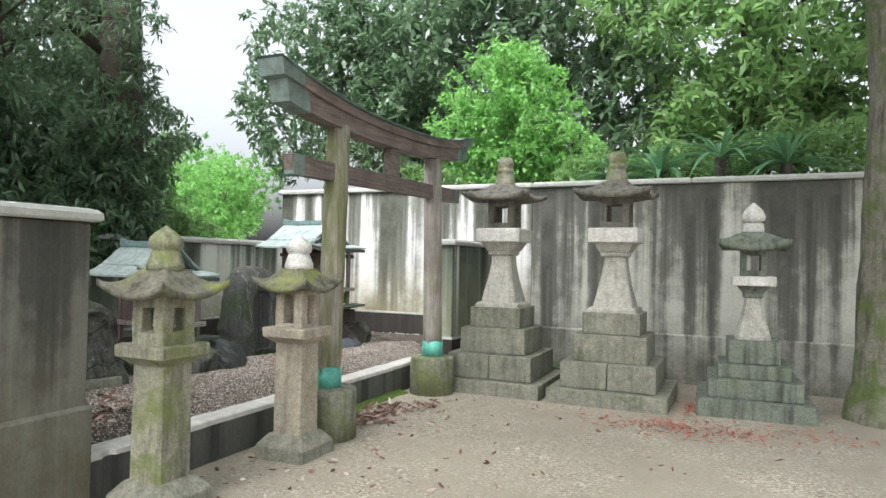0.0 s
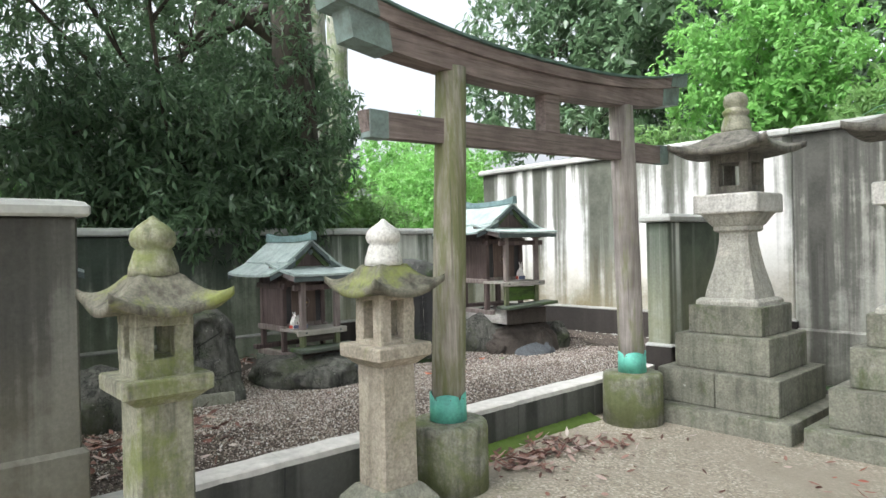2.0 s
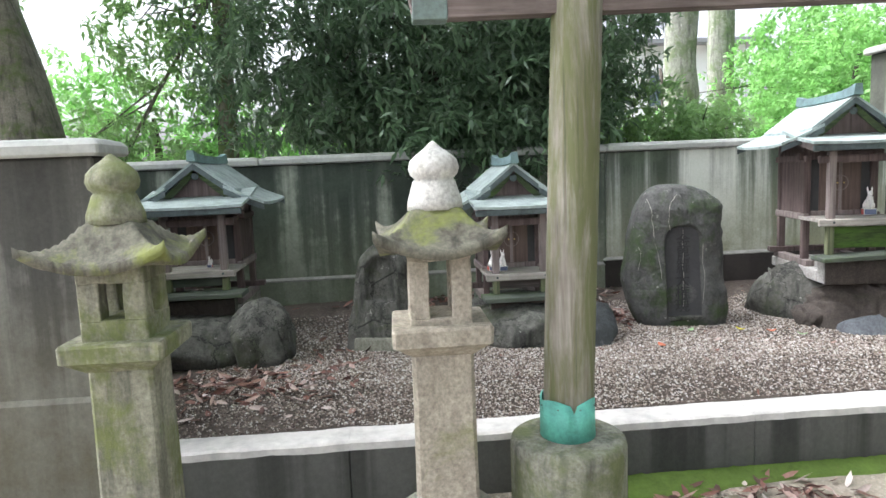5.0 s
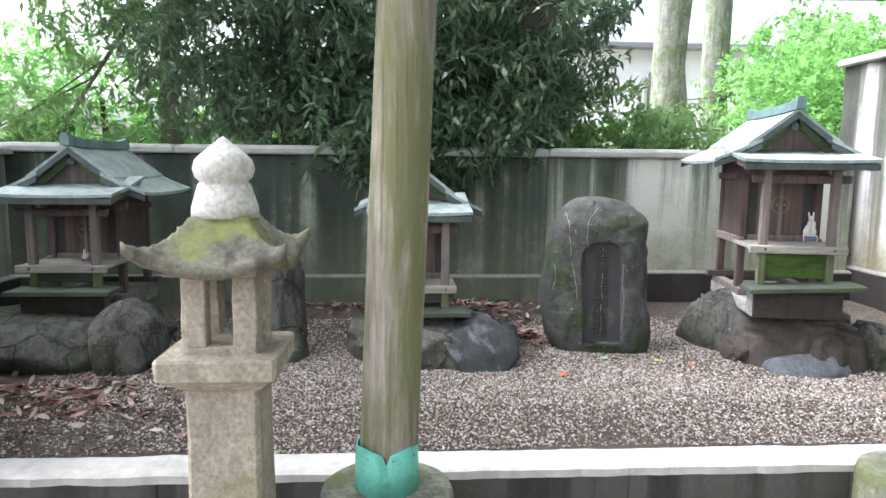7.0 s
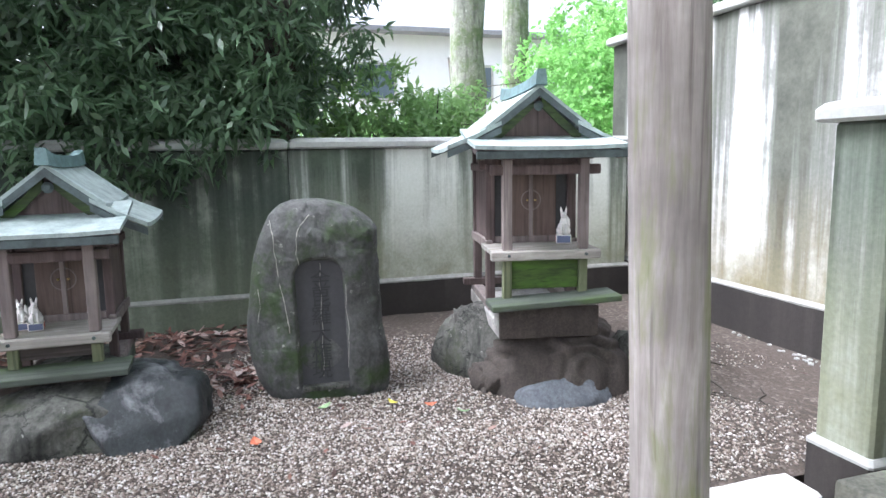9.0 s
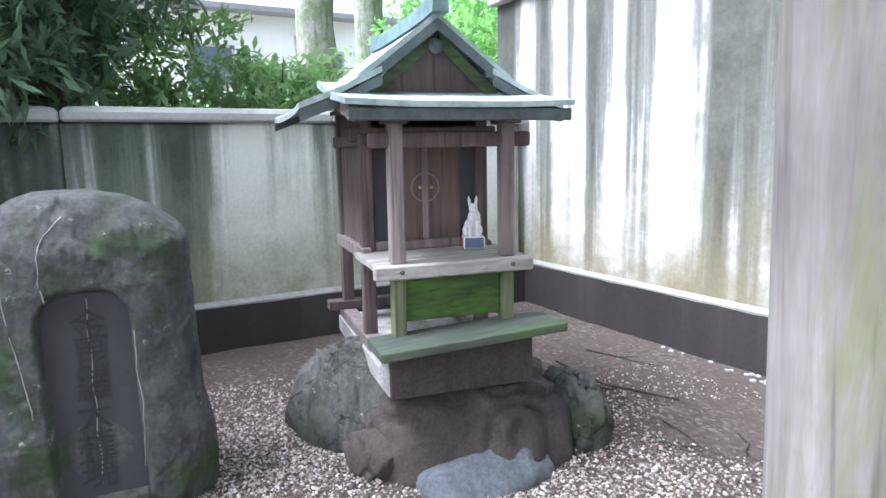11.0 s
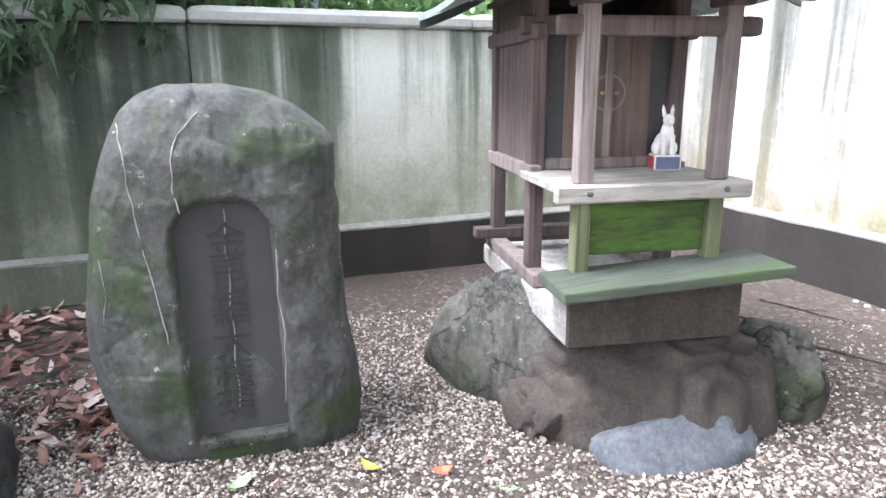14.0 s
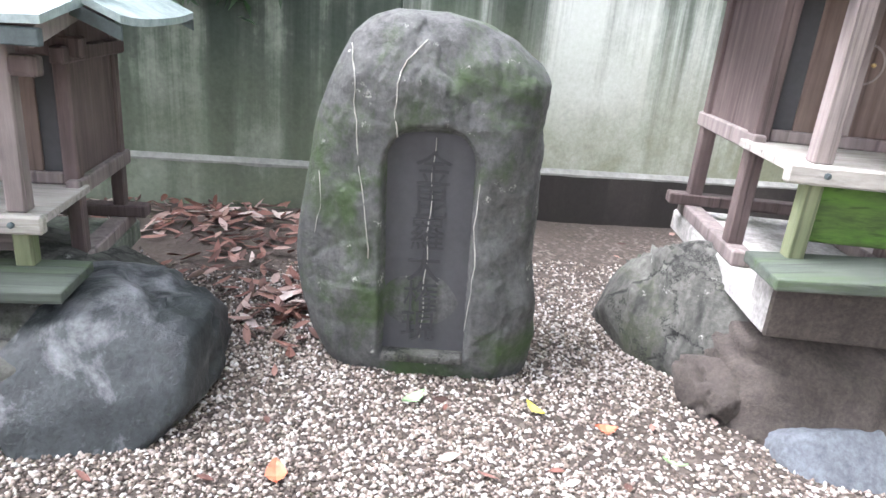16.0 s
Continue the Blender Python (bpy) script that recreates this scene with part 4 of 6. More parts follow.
def niche_stone():
    """A small hunched stone with an arched hollow, leaning back."""
    g = thing("niche_stone", pose(-4.60, 4.02, INNER, 0, -14, -12), "rough grey standing stone with an arched hollow and a pale rim", "memorial stone")
    bm = bmesh.new()
    loops = []
    nz, na = 46, 72
    for i in range(nz + 1):
        s = i / nz
        z = -0.06 + 0.80 * s
        w = 0.26 - 0.10 * max(0, s - 0.05) - 0.16 * max(0, (s - 0.72) / 0.28) ** 2.4
        d = 0.15 - 0.03 * s - 0.09 * max(0, (s - 0.75) / 0.25) ** 2
        lp = []
        for j in range(na):
            a = 2 * math.pi * j / na
            ca, sa = math.cos(a), math.sin(a)
            x, y = d * math.copysign(abs(ca) ** 0.6, ca), w * math.copysign(abs(sa) ** 0.75, sa)
            hollow = 1.0 if ca > 0 and abs(y) < 0.105 and 0.30 < z < 0.60 - 0.6 * max(0, abs(y) - 0.02) ** 1.4 * 4 else 0.0
            rim = 1.0 if ca > 0 and z > 0.30 and not hollow and abs(y) < 0.15 and z < 0.68 else 0.0
            lp.append((x - 0.06 * hollow + 0.012 * rim, y, z))
        loops.append(lp)
    rings(bm, loops)
    roughen(roughen(bm, 0.02, 7, 4), 0.008, 22, 9)
    part("stone_body", bm, M_ROCK, g, "", True)
    part("foot_stone", roughen(box(0.08, 0.17, -0.17, 0.15, -0.06, 0.05, 0.02, 2), 0.008, 9), M_TIER, g, "low footing slab")


niche_stone()


# ---- small wooden shrines ----
def shrine(x, y, rz, label, zr, ze, zf, zs, zb, size, panel_mat, slab_mat, shelf_half, shelf_tilt):
    """Local: x forward, origin between the porch posts; heights are above the world's zero."""
    g = thing("small_shrine", pose(x, y, 0, 0, 0, rz), label, "shrine", "small wooden shrines")
    k = size
    W, PW = 0.225 * k, 0.195 * k          # half widths of the body and of the porch posts
    XB, XF = -0.72 * k, -0.29 * k         # back and front of the body
    P = 0.024 * k
    part("base_slab", roughen(box(XB - 0.10, -0.021, -W - 0.03, W + 0.03, zb - 0.08, zb - 0.002, 0.008), 0.003, 9), slab_mat, g, "stone slab under the sills")
    for sx in (-W, W):
        part("sill_beam", box(XB - 0.06, XF + 0.10, sx - 0.03, sx + 0.03, zb, zb + 0.045, 0.004), M_SHRINE_PALE, g)
    for px in (XB, XF):
        for sy in (-W, W):
            part("body_post", box(px - P, px + P, sy - P, sy + P, zb + 0.04, ze + 0.09, 0.004), M_SHRINE, g)
    part("rear_sill_beam", box(XB - 0.03, XB + 0.03, -W - 0.09, W + 0.09, zb + 0.045, zb + 0.085, 0.004), M_SHRINE, g)
    for sy in (-W, W):
        part("side_panel", box(XB + P, XF - P, sy - 0.010, sy + 0.010, zf + 0.01, ze + 0.02, 0.002), M_SHRINE, g, "plain boarded side")
        part("floor_rail", box(XB - 0.045, XF + 0.05, sy - 0.030 * (1 if sy < 0 else 0.2), sy + 0.030 * (0.2 if sy < 0 else 1), zf - 0.03, zf + 0.018, 0.004), M_SHRINE_PALE, g)
        part("head_rail", box(XB - 0.06, XF + 0.07, sy - 0.030 * (1 if sy < 0 else 0.2), sy + 0.030 * (0.2 if sy < 0 else 1), ze - 0.115, ze - 0.07, 0.005), M_SHRINE, g)
    part("back_panel", box(XB - 0.008, XB + 0.008, -W + P, W - P, zf - 0.02, ze + 0.02, 0.002), M_SHRINE, g)
    part("body_floor", box(XB + P, XF - 0.004, -W + 0.012, W - 0.012, zf - 0.03, zf - 0.005), M_SHRINE, g)
    # front with two door leaves
    for s in (-1, 1):
        # Flat dark panel paints the shade of the gap beside each door.
        part("shade_gap_panel", box(XF - 0.012, XF + 0.004, min(s * W * 0.62, s * (W - P)), max(s * W * 0.62, s * (W - P)), zf + 0.035, ze - 0.085), M_NICHE, g, "dark panel painting the shaded gap beside the doors")
        d = part("door_leaf", box(XF - 0.006, XF + 0.012, min(s * 0.004, s * W * 0.62), max(s * 0.004, s * W * 0.62), zf + 0.035, ze - 0.085, 0.002), M_DOOR, g, "brown board door leaf")
        part("handle", lathe([(0.004, 0), (0.006, 0.004), (0.006, 0.012), (0.003, 0.016)], 8), M_GOLD, d, "brass knob", at=Matrix.Translation((XF + 0.012, s * 0.022, (zf + ze) / 2 - 0.02)) @ Matrix.Rotation(math.pi / 2, 4, "Y"))
    part("door_stile", box(XF + 0.010, XF + 0.022, -0.012, 0.010, zf + 0.035, ze - 0.09, 0.003), M_SHRINE_PALE, g, "pale split batten where the doors meet")
    bm = bmesh.new()
    ring = [[(XF + 0.0125 + dx, rr * math.cos(a), (zf + ze) / 2 - 0.02 + rr * math.sin(a)) for a in (2 * math.pi * i / 28 for i in range(28))] for rr, dx in ((0.050, 0), (0.050, 0.002), (0.056, 0.002), (0.056, 0))]
    rings(bm, ring, False)
    part("crest_ring", bm, M_SHRINE_PALE, g, "faint round crest across the doors")
    part("threshold", box(XF - 0.01, XF + 0.02, -W + P, W - P, zf, zf + 0.035, 0.004), M_SHRINE_PALE, g)
    part("door_head", box(XF - 0.02, XF + 0.025, -W - 0.06, W + 0.06, ze - 0.10, ze - 0.045, 0.006), M_SHRINE, g)
    # porch
    for i in range(4):
        a = XF + 0.004 + (0.045 - XF - 0.004) * i / 4
        part("floor_board", box(a + 0.001, a + (0.045 - XF) / 4 - 0.001, -0.275 * k, 0.275 * k, zf - 0.022, zf, 0.002), M_FLOOR_WOOD, g)
    part("front_beam", box(0.046, 0.078, -0.285 * k, 0.275 * k, zf - 0.046, zf + 0.002, 0.006), M_FLOOR_WOOD, g, "bleached beam along the porch edge")
    for sy in (-PW, PW):
        part("porch_post", box(0.0, 0.045, sy - 0.024, sy + 0.024, zf, ze - 0.035, 0.004), M_SHRINE_PALE, g, "silvered square post")
        part("bracket", box(-0.03, 0.08, sy - 0.036, sy + 0.036, ze - 0.05, ze - 0.015, 0.006), M_SHRINE, g)
        part("stilt", box(-0.005, 0.04, sy - 0.022, sy + 0.022, zb, zf - 0.046, 0.004), M_GREEN_POST, g, "mossy stilt under the porch")
        part("bolt", lathe([(0.008, 0), (0.008, 0.006), (0.003, 0.009)], 8), M_COPPER_DARK, g, at=Matrix.Translation((0.078, sy, zf - 0.02)) @ Matrix.Rotation(math.pi / 2, 4, "Y"))
    part("porch_head_beam", box(0.002, 0.043, -PW - 0.085, PW + 0.085, ze - 0.125, ze - 0.075, 0.012, 2), M_SHRINE, g)
    part("porch_purlin", box(0.0, 0.05, -0.33 * k, 0.33 * k, ze - 0.018, ze + 0.012, 0.004), M_SHRINE, g)
    if zf - zs > 0.1:
        part("green_panel", box(0.0, 0.018, -PW + 0.022, PW - 0.022, zs + 0.03, zf - 0.055, 0.003), panel_mat, g, "mossy board under the porch")
    for i in range(3):
        z = zs + 0.05 + (zf - zs - 0.08) * i / 3
        part("ladder_tread", box(-0.06, -0.01, -PW + 0.03, PW - 0.03, z, z + 0.012), M_SHELF, g)
    bm = box(-0.01, 0.20, -shelf_half + 0.03, shelf_half + 0.01, zs - 0.030, zs, 0.006, 2)
    for v in bm.verts:
        v.co.z += shelf_tilt * v.co.y + 0.002 * noise.noise(v.co * 9)
    part("shelf_board", bm, M_SHELF, g, "mossy offering shelf plank")
    part("shelf_block", roughen(box(-0.02, 0.086, -W - 0.03, W + 0.03, zb - 0.08, zs - 0.048, 0.006), 0.003, 11), slab_mat, g, "concrete block under the shelf")
    part("mud_face", roughen(box(0.087, 0.102, -W - 0.026, W + 0.034, zb - 0.08, zs - 0.05, 0.005), 0.003, 13), M_SOIL_ROCK, g, "brown mud-stained front of the block")

    # roofs: slabs of copper over boards
    def slab(name, pts, x0, x1, th, material, lab="", flip=1, lift0=0.0):
        """pts: (y, z) from ridge to eave, swept along x."""
        bm = bmesh.new()
        n = 8
        loops = []
        for i in range(n + 1):
            xx = x0 + (x1 - x0) * i / n
            up = lift0 * abs(2 * i / n - 1) ** 3
            top = [(xx, flip * yy, zz + up) for yy, zz in pts]
            bot = [(xx, flip * yy, zz + up - th) for yy, zz in pts[::-1]]
            loops.append(top + bot)
        rings(bm, loops)
        bmesh.ops.recalc_face_normals(bm, faces=bm.faces)
        return part(name, bm, material, g, lab)

    H = zr - 0.065
    e = ze + 0.005
    x0, x1 = -0.98 * k, -0.10 * k
    for s in (-1, 1):
        up = [(0.0, H), (0.10 * k, H - 0.36 * (H - e - 0.10)), (0.19 * k, H - 0.68 * (H - e - 0.10)), (0.275 * k, e + 0.105)]
        lo = [(0.20 * k, e + 0.125), (0.33 * k, e + 0.06), (0.475 * k, e + 0.005)]
        slab("upper_roof", up, x0, x1, 0.022, M_COPPER_PALE, "pale copper roof slope", s, 0.01)
        slab("lower_roof", lo, x0 - 0.02, x1 + 0.02, 0.02, M_COPPER_PALE, "pale copper skirt roof", s, 0.015)
        for xx in (x0 - 0.008, x1):
            slab("barge_board", [(yy, zz - 0.012) for yy, zz in up], xx, xx + 0.008, 0.04, M_COPPER_DARK, "dark edge of the gable", s)
            slab("barge_board", [(yy, zz - 0.012) for yy, zz in lo], xx - 0.012 if xx < x1 else xx + 0.012, (xx - 0.012 if xx < x1 else xx + 0.012) + 0.008, 0.034, M_COPPER_DARK, "dark edge of the skirt roof", s)
        slab("inner_barge", [(0.02, H - 0.05), (0.12 * k, H - 0.36 * (H - e - 0.08) - 0.06), (0.23 * k, e + 0.075)], x1 - 0.05, x1 - 0.035, 0.055, M_GREEN_DARK, "mossy green gable board", s)
    bm = bmesh.new()
    tri = [(-0.25 * k, e + 0.03), (0.25 * k, e + 0.03), (0.0, H - 0.03)]
    rings(bm, [[(xx, yy, zz) for yy, zz in tri] for xx in (x1 - 0.09, x1 - 0.07)])
    part("gable_board", bm, M_SHRINE, g)
    part("gable_pendant", lathe([(0.004, 0), (0.022, 0.006), (0.026, 0.014), (0.012, 0.02)], 10), M_COPPER_DARK, g, at=Matrix.Translation((x1 - 0.036, 0, H - 0.10)) @ Matrix.Rotation(math.pi / 2, 4, "Y"))
    bm = bmesh.new()
    n = 10
    rings(bm, [[(x0 - 0.01 + (x1 + 0.05 - x0) * i / n, s1 * w, H - 0.01 + (0.055 + 0.02 * (2 * i / n - 1) ** 4 if tp else 0) + 0.012 * (2 * i / n - 1) ** 4) for s1, w, tp in ((-1, 0.03, 0), (1, 0.03, 0), (1, 0.022, 1), (-1, 0.022, 1))] for i in range(n + 1)])
    bmesh.ops.recalc_face_normals(bm, faces=bm.faces)
    part("ridge", bm, M_COPPER_R, g, "box ridge sheathed in grey-green copper")
    bm = bmesh.new()
    PR = 0.375 * k
    xa, xb2 = 0.17, XF - 0.06
    loops = []
    for s in (-1, -0.5, 0, 0.5, 1):
        yy = s * PR
        up = 0.008 * abs(s) ** 3
        loops.append([(xa, yy, ze + 0.012 + up), ((xa + xb2) / 2, yy, ze + 0.05 + up), (xb2, yy, ze + 0.11 + up), (xb2, yy, ze + 0.09 + up), ((xa + xb2) / 2, yy, ze + 0.028 + up), (xa, yy, ze - 0.006 + up)])
    rings(bm, loops)
    bmesh.ops.recalc_face_normals(bm, faces=bm.faces)
    part("porch_roof", bm, M_COPPER_PALE, g, "pale copper porch roof")
    part("porch_fascia", box(xa - 0.03, xa - 0.006, -PR + 0.008, PR - 0.008, ze - 0.045, ze - 0.007, 0.003), M_COPPER_DARK, g, "dark fascia under the porch roof")
    for s in (-1, 1):
        bm = bmesh.new()
        yy = s * (PR - 0.03)
        rings(bm, [[(xa - 0.03, q, ze - 0.05), (xa - 0.03, q, ze - 0.008), (xb2, q, ze + 0.088), (xb2, q, ze + 0.04)] for q in sorted((yy, yy - s * 0.02))])
        bmesh.ops.recalc_face_normals(bm, faces=bm.faces)
        part("porch_rafter", bm, M_SHRINE_PALE, g)
    # closes the roof space below
    part("ceiling_board", box(XB - 0.04, XF + 0.04, -W - 0.04, W + 0.04, ze + 0.02, ze + 0.035), M_SHRINE, g)
    return g


M_PLINTH_WOOD = wood_mat("dark_boarded_wood", (0.06, 0.05, 0.043), (0.13, 0.105, 0.09), "y")
M_SLAB = stone_mat("pale_concrete_slab", (0.22, 0.21, 0.19), (0.48, 0.47, 0.44), (0.10, 0.10, 0.07), 0.3, runs=0.4)
M_COPPER_R = copper_mat("ridge_copper", (0.19, 0.29, 0.29), (0.10, 0.15, 0.15))
shrine(-4.36, 7.25, -11, "small weathered shrine with pale copper roof and bright mossy panel", 2.0, 1.615, 1.115, 0.885, 0.76, 1.0, M_GREEN_WOOD, M_SLAB, 0.33, 0.055)
shrine(-4.61, 4.97, 1, "small brown shrine with a mossy gable on a low boulder", 1.64, 1.28, 0.83, 0.69, 0.58, 0.85, M_PLINTH_WOOD, M_TIER_GREEN, 0.30, 0.0)
shrine(-4.72, 2.78, 0, "small dark shrine with a bright copper roof on a wide boulder", 1.74, 1.365, 0.94, 0.80, 0.66, 0.97, M_SHELF, M_TIER, 0.32, 0.0)


# ---- porcelain foxes ----
def fox(x, y, z, rz, s=1.0, mirror=1):
    bm = bmesh.new()

    def blob(c, r, n=10):
        geo = bmesh.ops.create_uvsphere(bm, u_segments=n, v_segments=n - 2, radius=1)["verts"]
        for v in geo:
            v.co = Vector((c[0] + v.co.x * r[0], c[1] + v.co.y * r[1], c[2] + v.co.z * r[2]))
    add_box(bm, -0.03, 0.04, -0.033, 0.033, 0, 0.038, 0.004)
    blob((-0.008, 0, 0.062), (0.028, 0.027, 0.032))
    blob((0.012, 0, 0.085), (0.018, 0.018, 0.034))
    blob((0.020, 0, 0.122), (0.018, 0.014, 0.016))
    tube(bm, [(0.03, 0, 0.122), (0.046, 0, 0.116)], [0.009, 0.004], 8)
    for q in (-1, 1):
        tube(bm, [(0.012, q * 0.008, 0.13), (0.008, q * 0.011, 0.148), (0.006, q * 0.012, 0.160)], [0.006, 0.005, 0.0008], 6)
        tube(bm, [(0.024, q * 0.010, 0.085), (0.028, q * 0.011, 0.055), (0.032, q * 0.011, 0.037)], [0.008, 0.006, 0.007], 8)
        blob((-0.004, q * 0.02, 0.052), (0.022, 0.012, 0.018))
    tube(bm, [(-0.028, mirror * 0.012, 0.045), (-0.042, mirror * 0.018, 0.07), (-0.040, mirror * 0.018, 0.098), (-0.032, mirror * 0.014, 0.118)], [0.008, 0.014, 0.012, 0.002], 8)
    for f in bm.faces:
        f.normal_update()
        c = f.calc_center_median()
        f.smooth = c.z > 0.039
        if c.z < 0.036 and max(abs(f.normal.x), abs(f.normal.y)) > 0.8:
            f.material_index = 1 if abs(f.normal.y) > 0.8 else 2
    me = bpy.data.meshes.new("fox_figurine")
    bm.to_mesh(me)
    bm.free()
    for m in (M_PORCELAIN, M_RED, M_BLUE_PAINT):
        me.materials.append(m)
    ob = new("fox_figurine", me)
    ob.matrix_basis = pose(x, y, z, 0, 0, rz) @ Matrix.Scale(s, 4)
    return tagged(ob, "small white porcelain seated fox on a painted block", "figurine", "fox figurines")


fox(-4.535, 7.45, 1.116, -25, 1.22)
fox(-4.71, 4.87, 0.831, 10, 0.95, -1)
fox(-4.74, 4.805, 0.831, 5, 0.9)
fox(-4.85, 2.83, 0.941, 0, 0.5)


# ---- trees ----
def leaf_cloud(blobs, length, width, per, droop=0.3, seed=0, fill=0.35):
    """Whorls of folded leaves round twig tips scattered through lobed shells. Returns a mesh."""
    rng = np.random.default_rng(seed)
    C = []
    for (cx, cy, cz), (rx, ry, rz), n in blobs:
        d = rng.normal(size=(n, 3))
        d /= np.linalg.norm(d, axis=1)[:, None]
        rad = np.where(rng.random(n) < fill, rng.random(n) ** 0.5 * 0.9, 0.82 + 0.26 * rng.random(n))
        ph = rng.random(6) * 7
        lump = 1 + 0.16 * np.sin(d[:, 0] * 5 + ph[0]) * np.cos(d[:, 1] * 4 + ph[1]) + 0.12 * np.sin(d[:, 2] * 7 + ph[2] + d[:, 0] * 3)
        C.append(np.array((cx, cy, cz)) + d * (rad * lump)[:, None] * np.array((rx, ry, rz)))
    C = np.concatenate(C)
    n = len(C)
    tip = rng.normal(size=(n, 3)) * np.array((1, 1, 0.5)) + np.array((0, 0, -droop))
    tip /= np.linalg.norm(tip, axis=1)[:, None]
    C, tip = np.repeat(C, per, 0), np.repeat(tip, per, 0)
    m = len(C)
    ax = tip * 0.55 + rng.normal(size=(m, 3)) * 0.62 + np.array((0, 0, -droop * 0.6))
    ax /= np.linalg.norm(ax, axis=1)[:, None]
    side = np.cross(ax, rng.normal(size=(m, 3)) * 0.5 + np.array((0, 0, 1.0)))
    side /= np.linalg.norm(side, axis=1)[:, None] + 1e-9
    up = np.cross(side, ax)
    L = length * (0.6 + 0.7 * rng.random(m))[:, None]
    Wd = width * (0.7 + 0.6 * rng.random(m))[:, None]
    base = C + rng.normal(size=(m, 3)) * length * 0.3
    V = np.stack((base, base + ax * L * 0.45 + side * Wd * 0.5 + up * Wd * 0.12, base + ax * L - up * L * 0.12, base + ax * L * 0.45 - side * Wd * 0.5 + up * Wd * 0.12), 1).reshape(-1, 3)
    return V, np.arange(m * 4).reshape(-1, 4)


def mesh_from(name, V, F, material):
    me = bpy.data.meshes.new(name)
    me.vertices.add(len(V))
    me.vertices.foreach_set("co", V.astype(np.float32).ravel())
    k = F.shape[1]
    me.loops.add(F.size)
    me.loops.foreach_set("vertex_index", F.astype(np.int32).ravel())
    me.polygons.add(len(F))
    me.polygons.foreach_set("loop_start", np.arange(0, F.size, k, dtype=np.int32))
    me.polygons.foreach_set("loop_total", np.full(len(F), k, dtype=np.int32))
    me.update(calc_edges=True)
    me.materials.append(material)
    return me


def tree(name, label, foot, trunk_pts, trunk_r, blobs, leaf, bark, leaf_size=(0.13, 0.035), per=10, droop=0.35, seed=1, limbs=True, category="tree", fill=0.35):
    g = thing(name, pose(*foot), label, category)
    fx, fy, fz = foot
    if trunk_pts:
        bm = bmesh.new()
        pts, rad = [], []
        for (a, ra), (b, rb) in zip(zip(trunk_pts, trunk_r), list(zip(trunk_pts, trunk_r))[1:]):
            for s in range(5):
                p = Vector(a).lerp(Vector(b), s / 5)
                p += Vector((noise.noise(p * 0.9 + Vector((seed, 0, 0))), noise.noise(p * 0.9 + Vector((0, seed, 0))), 0)) * ra * 0.35
                pts.append(p)
                rad.append(ra + (rb - ra) * s / 5)
        pts.append(Vector(trunk_pts[-1]))
        rad.append(trunk_r[-1])
        tube(bm, pts, rad, 20)
        for v in bm.verts:
            d = noise.noise_vector(Vector((v.co.x * 5, v.co.y * 5, v.co.z * 1.6)))
            v.co += Vector((d.x, d.y, 0)) * trunk_r[0] * 0.16
        part("trunk", bm, bark, g, "", True)
    if limbs and blobs:
        rng = random.Random(seed)
        top = Vector(trunk_pts[-1]) if trunk_pts else Vector((0, 0, 0))
        for c, r, n in blobs:
            bm = bmesh.new()
            c = Vector(c) - Vector(foot)
            start = top * (0.45 + 0.5 * rng.random()) if trunk_pts else Vector((c.x * 0.3, c.y * 0.3, 0))
            mid = start.lerp(c, 0.5) + Vector((rng.uniform(-0.3, 0.3), rng.uniform(-0.3, 0.3), 0.2))
            r0 = 0.35 * (trunk_r[-1] if trunk_r else 0.08)
            tube(bm, [start, mid, c, c + (c - mid) * 0.35], [r0, r0 * 0.75, r0 * 0.5, r0 * 0.15], 7)
            for _ in range(5):
                q = c + Vector((rng.uniform(-1, 1) * r[0], rng.uniform(-1, 1) * r[1], rng.uniform(-1, 1) * r[2])) * 0.85
                tube(bm, [mid.lerp(c, rng.random()), q.lerp(c, 0.45) + Vector((0, 0, 0.05)), q], [r0 * 0.4, r0 * 0.25, r0 * 0.08], 5)
            part("limb", bm, bark, g, "forking limb with twigs", True)
    if blobs:
        V, F = leaf_cloud([((c[0] - fx, c[1] - fy, c[2] - fz), r, n) for c, r, n in blobs], *leaf_size, per, droop, seed, fill)
        ob = new("crown", mesh_from("crown", V, F, leaf))
        ob.parent = g
        ob["label"] = "dense crown of narrow leaves" if leaf is M_LEAF_DARK else "leafy crown"
    return g


# the dark evergreen that hangs over the back wall
tree("evergreen_tree", "large dark evergreen with drooping whorled leaves overhanging the back wall", (-7.6, 4.9, 0), [(0, 0, 0), (0.1, 0.05, 1.6), (0, 0.1, 3.2)], [0.16, 0.13, 0.09],
     [((-7.2, 4.6, 2.7), (1.0, 1.4, 0.9), 760), ((-7.1, 5.95, 3.05), (0.95, 1.05, 1.0), 640), ((-7.3, 3.4, 2.7), (1.0, 1.2, 0.9), 560), ((-7.0, 5.2, 4.3), (1.2, 1.3, 0.8), 210), ((-6.2, 4.1, 4.5), (1.1, 1.5, 0.7), 130), ((-6.3, 2.6, 4.3), (1.0, 1.2, 0.8), 130), ((-7.3, 3.6, 4.6), (1.2, 1.5, 0.9), 180),
      ((-6.75, 5.55, 2.25), (0.6, 0.8, 0.55), 420), ((-6.55, 4.75, 1.85), (0.55, 0.75, 0.5), 380), ((-6.45, 5.35, 1.72), (0.42, 0.5, 0.32), 170), ((-7.0, 4.0, 2.0), (0.7, 0.9, 0.6), 300), ((-6.5, 5.9, 1.95), (0.4, 0.42, 0.3), 110)],
     M_LEAF_DARK, M_BARK, (0.135, 0.036), 12, 0.5, 3)
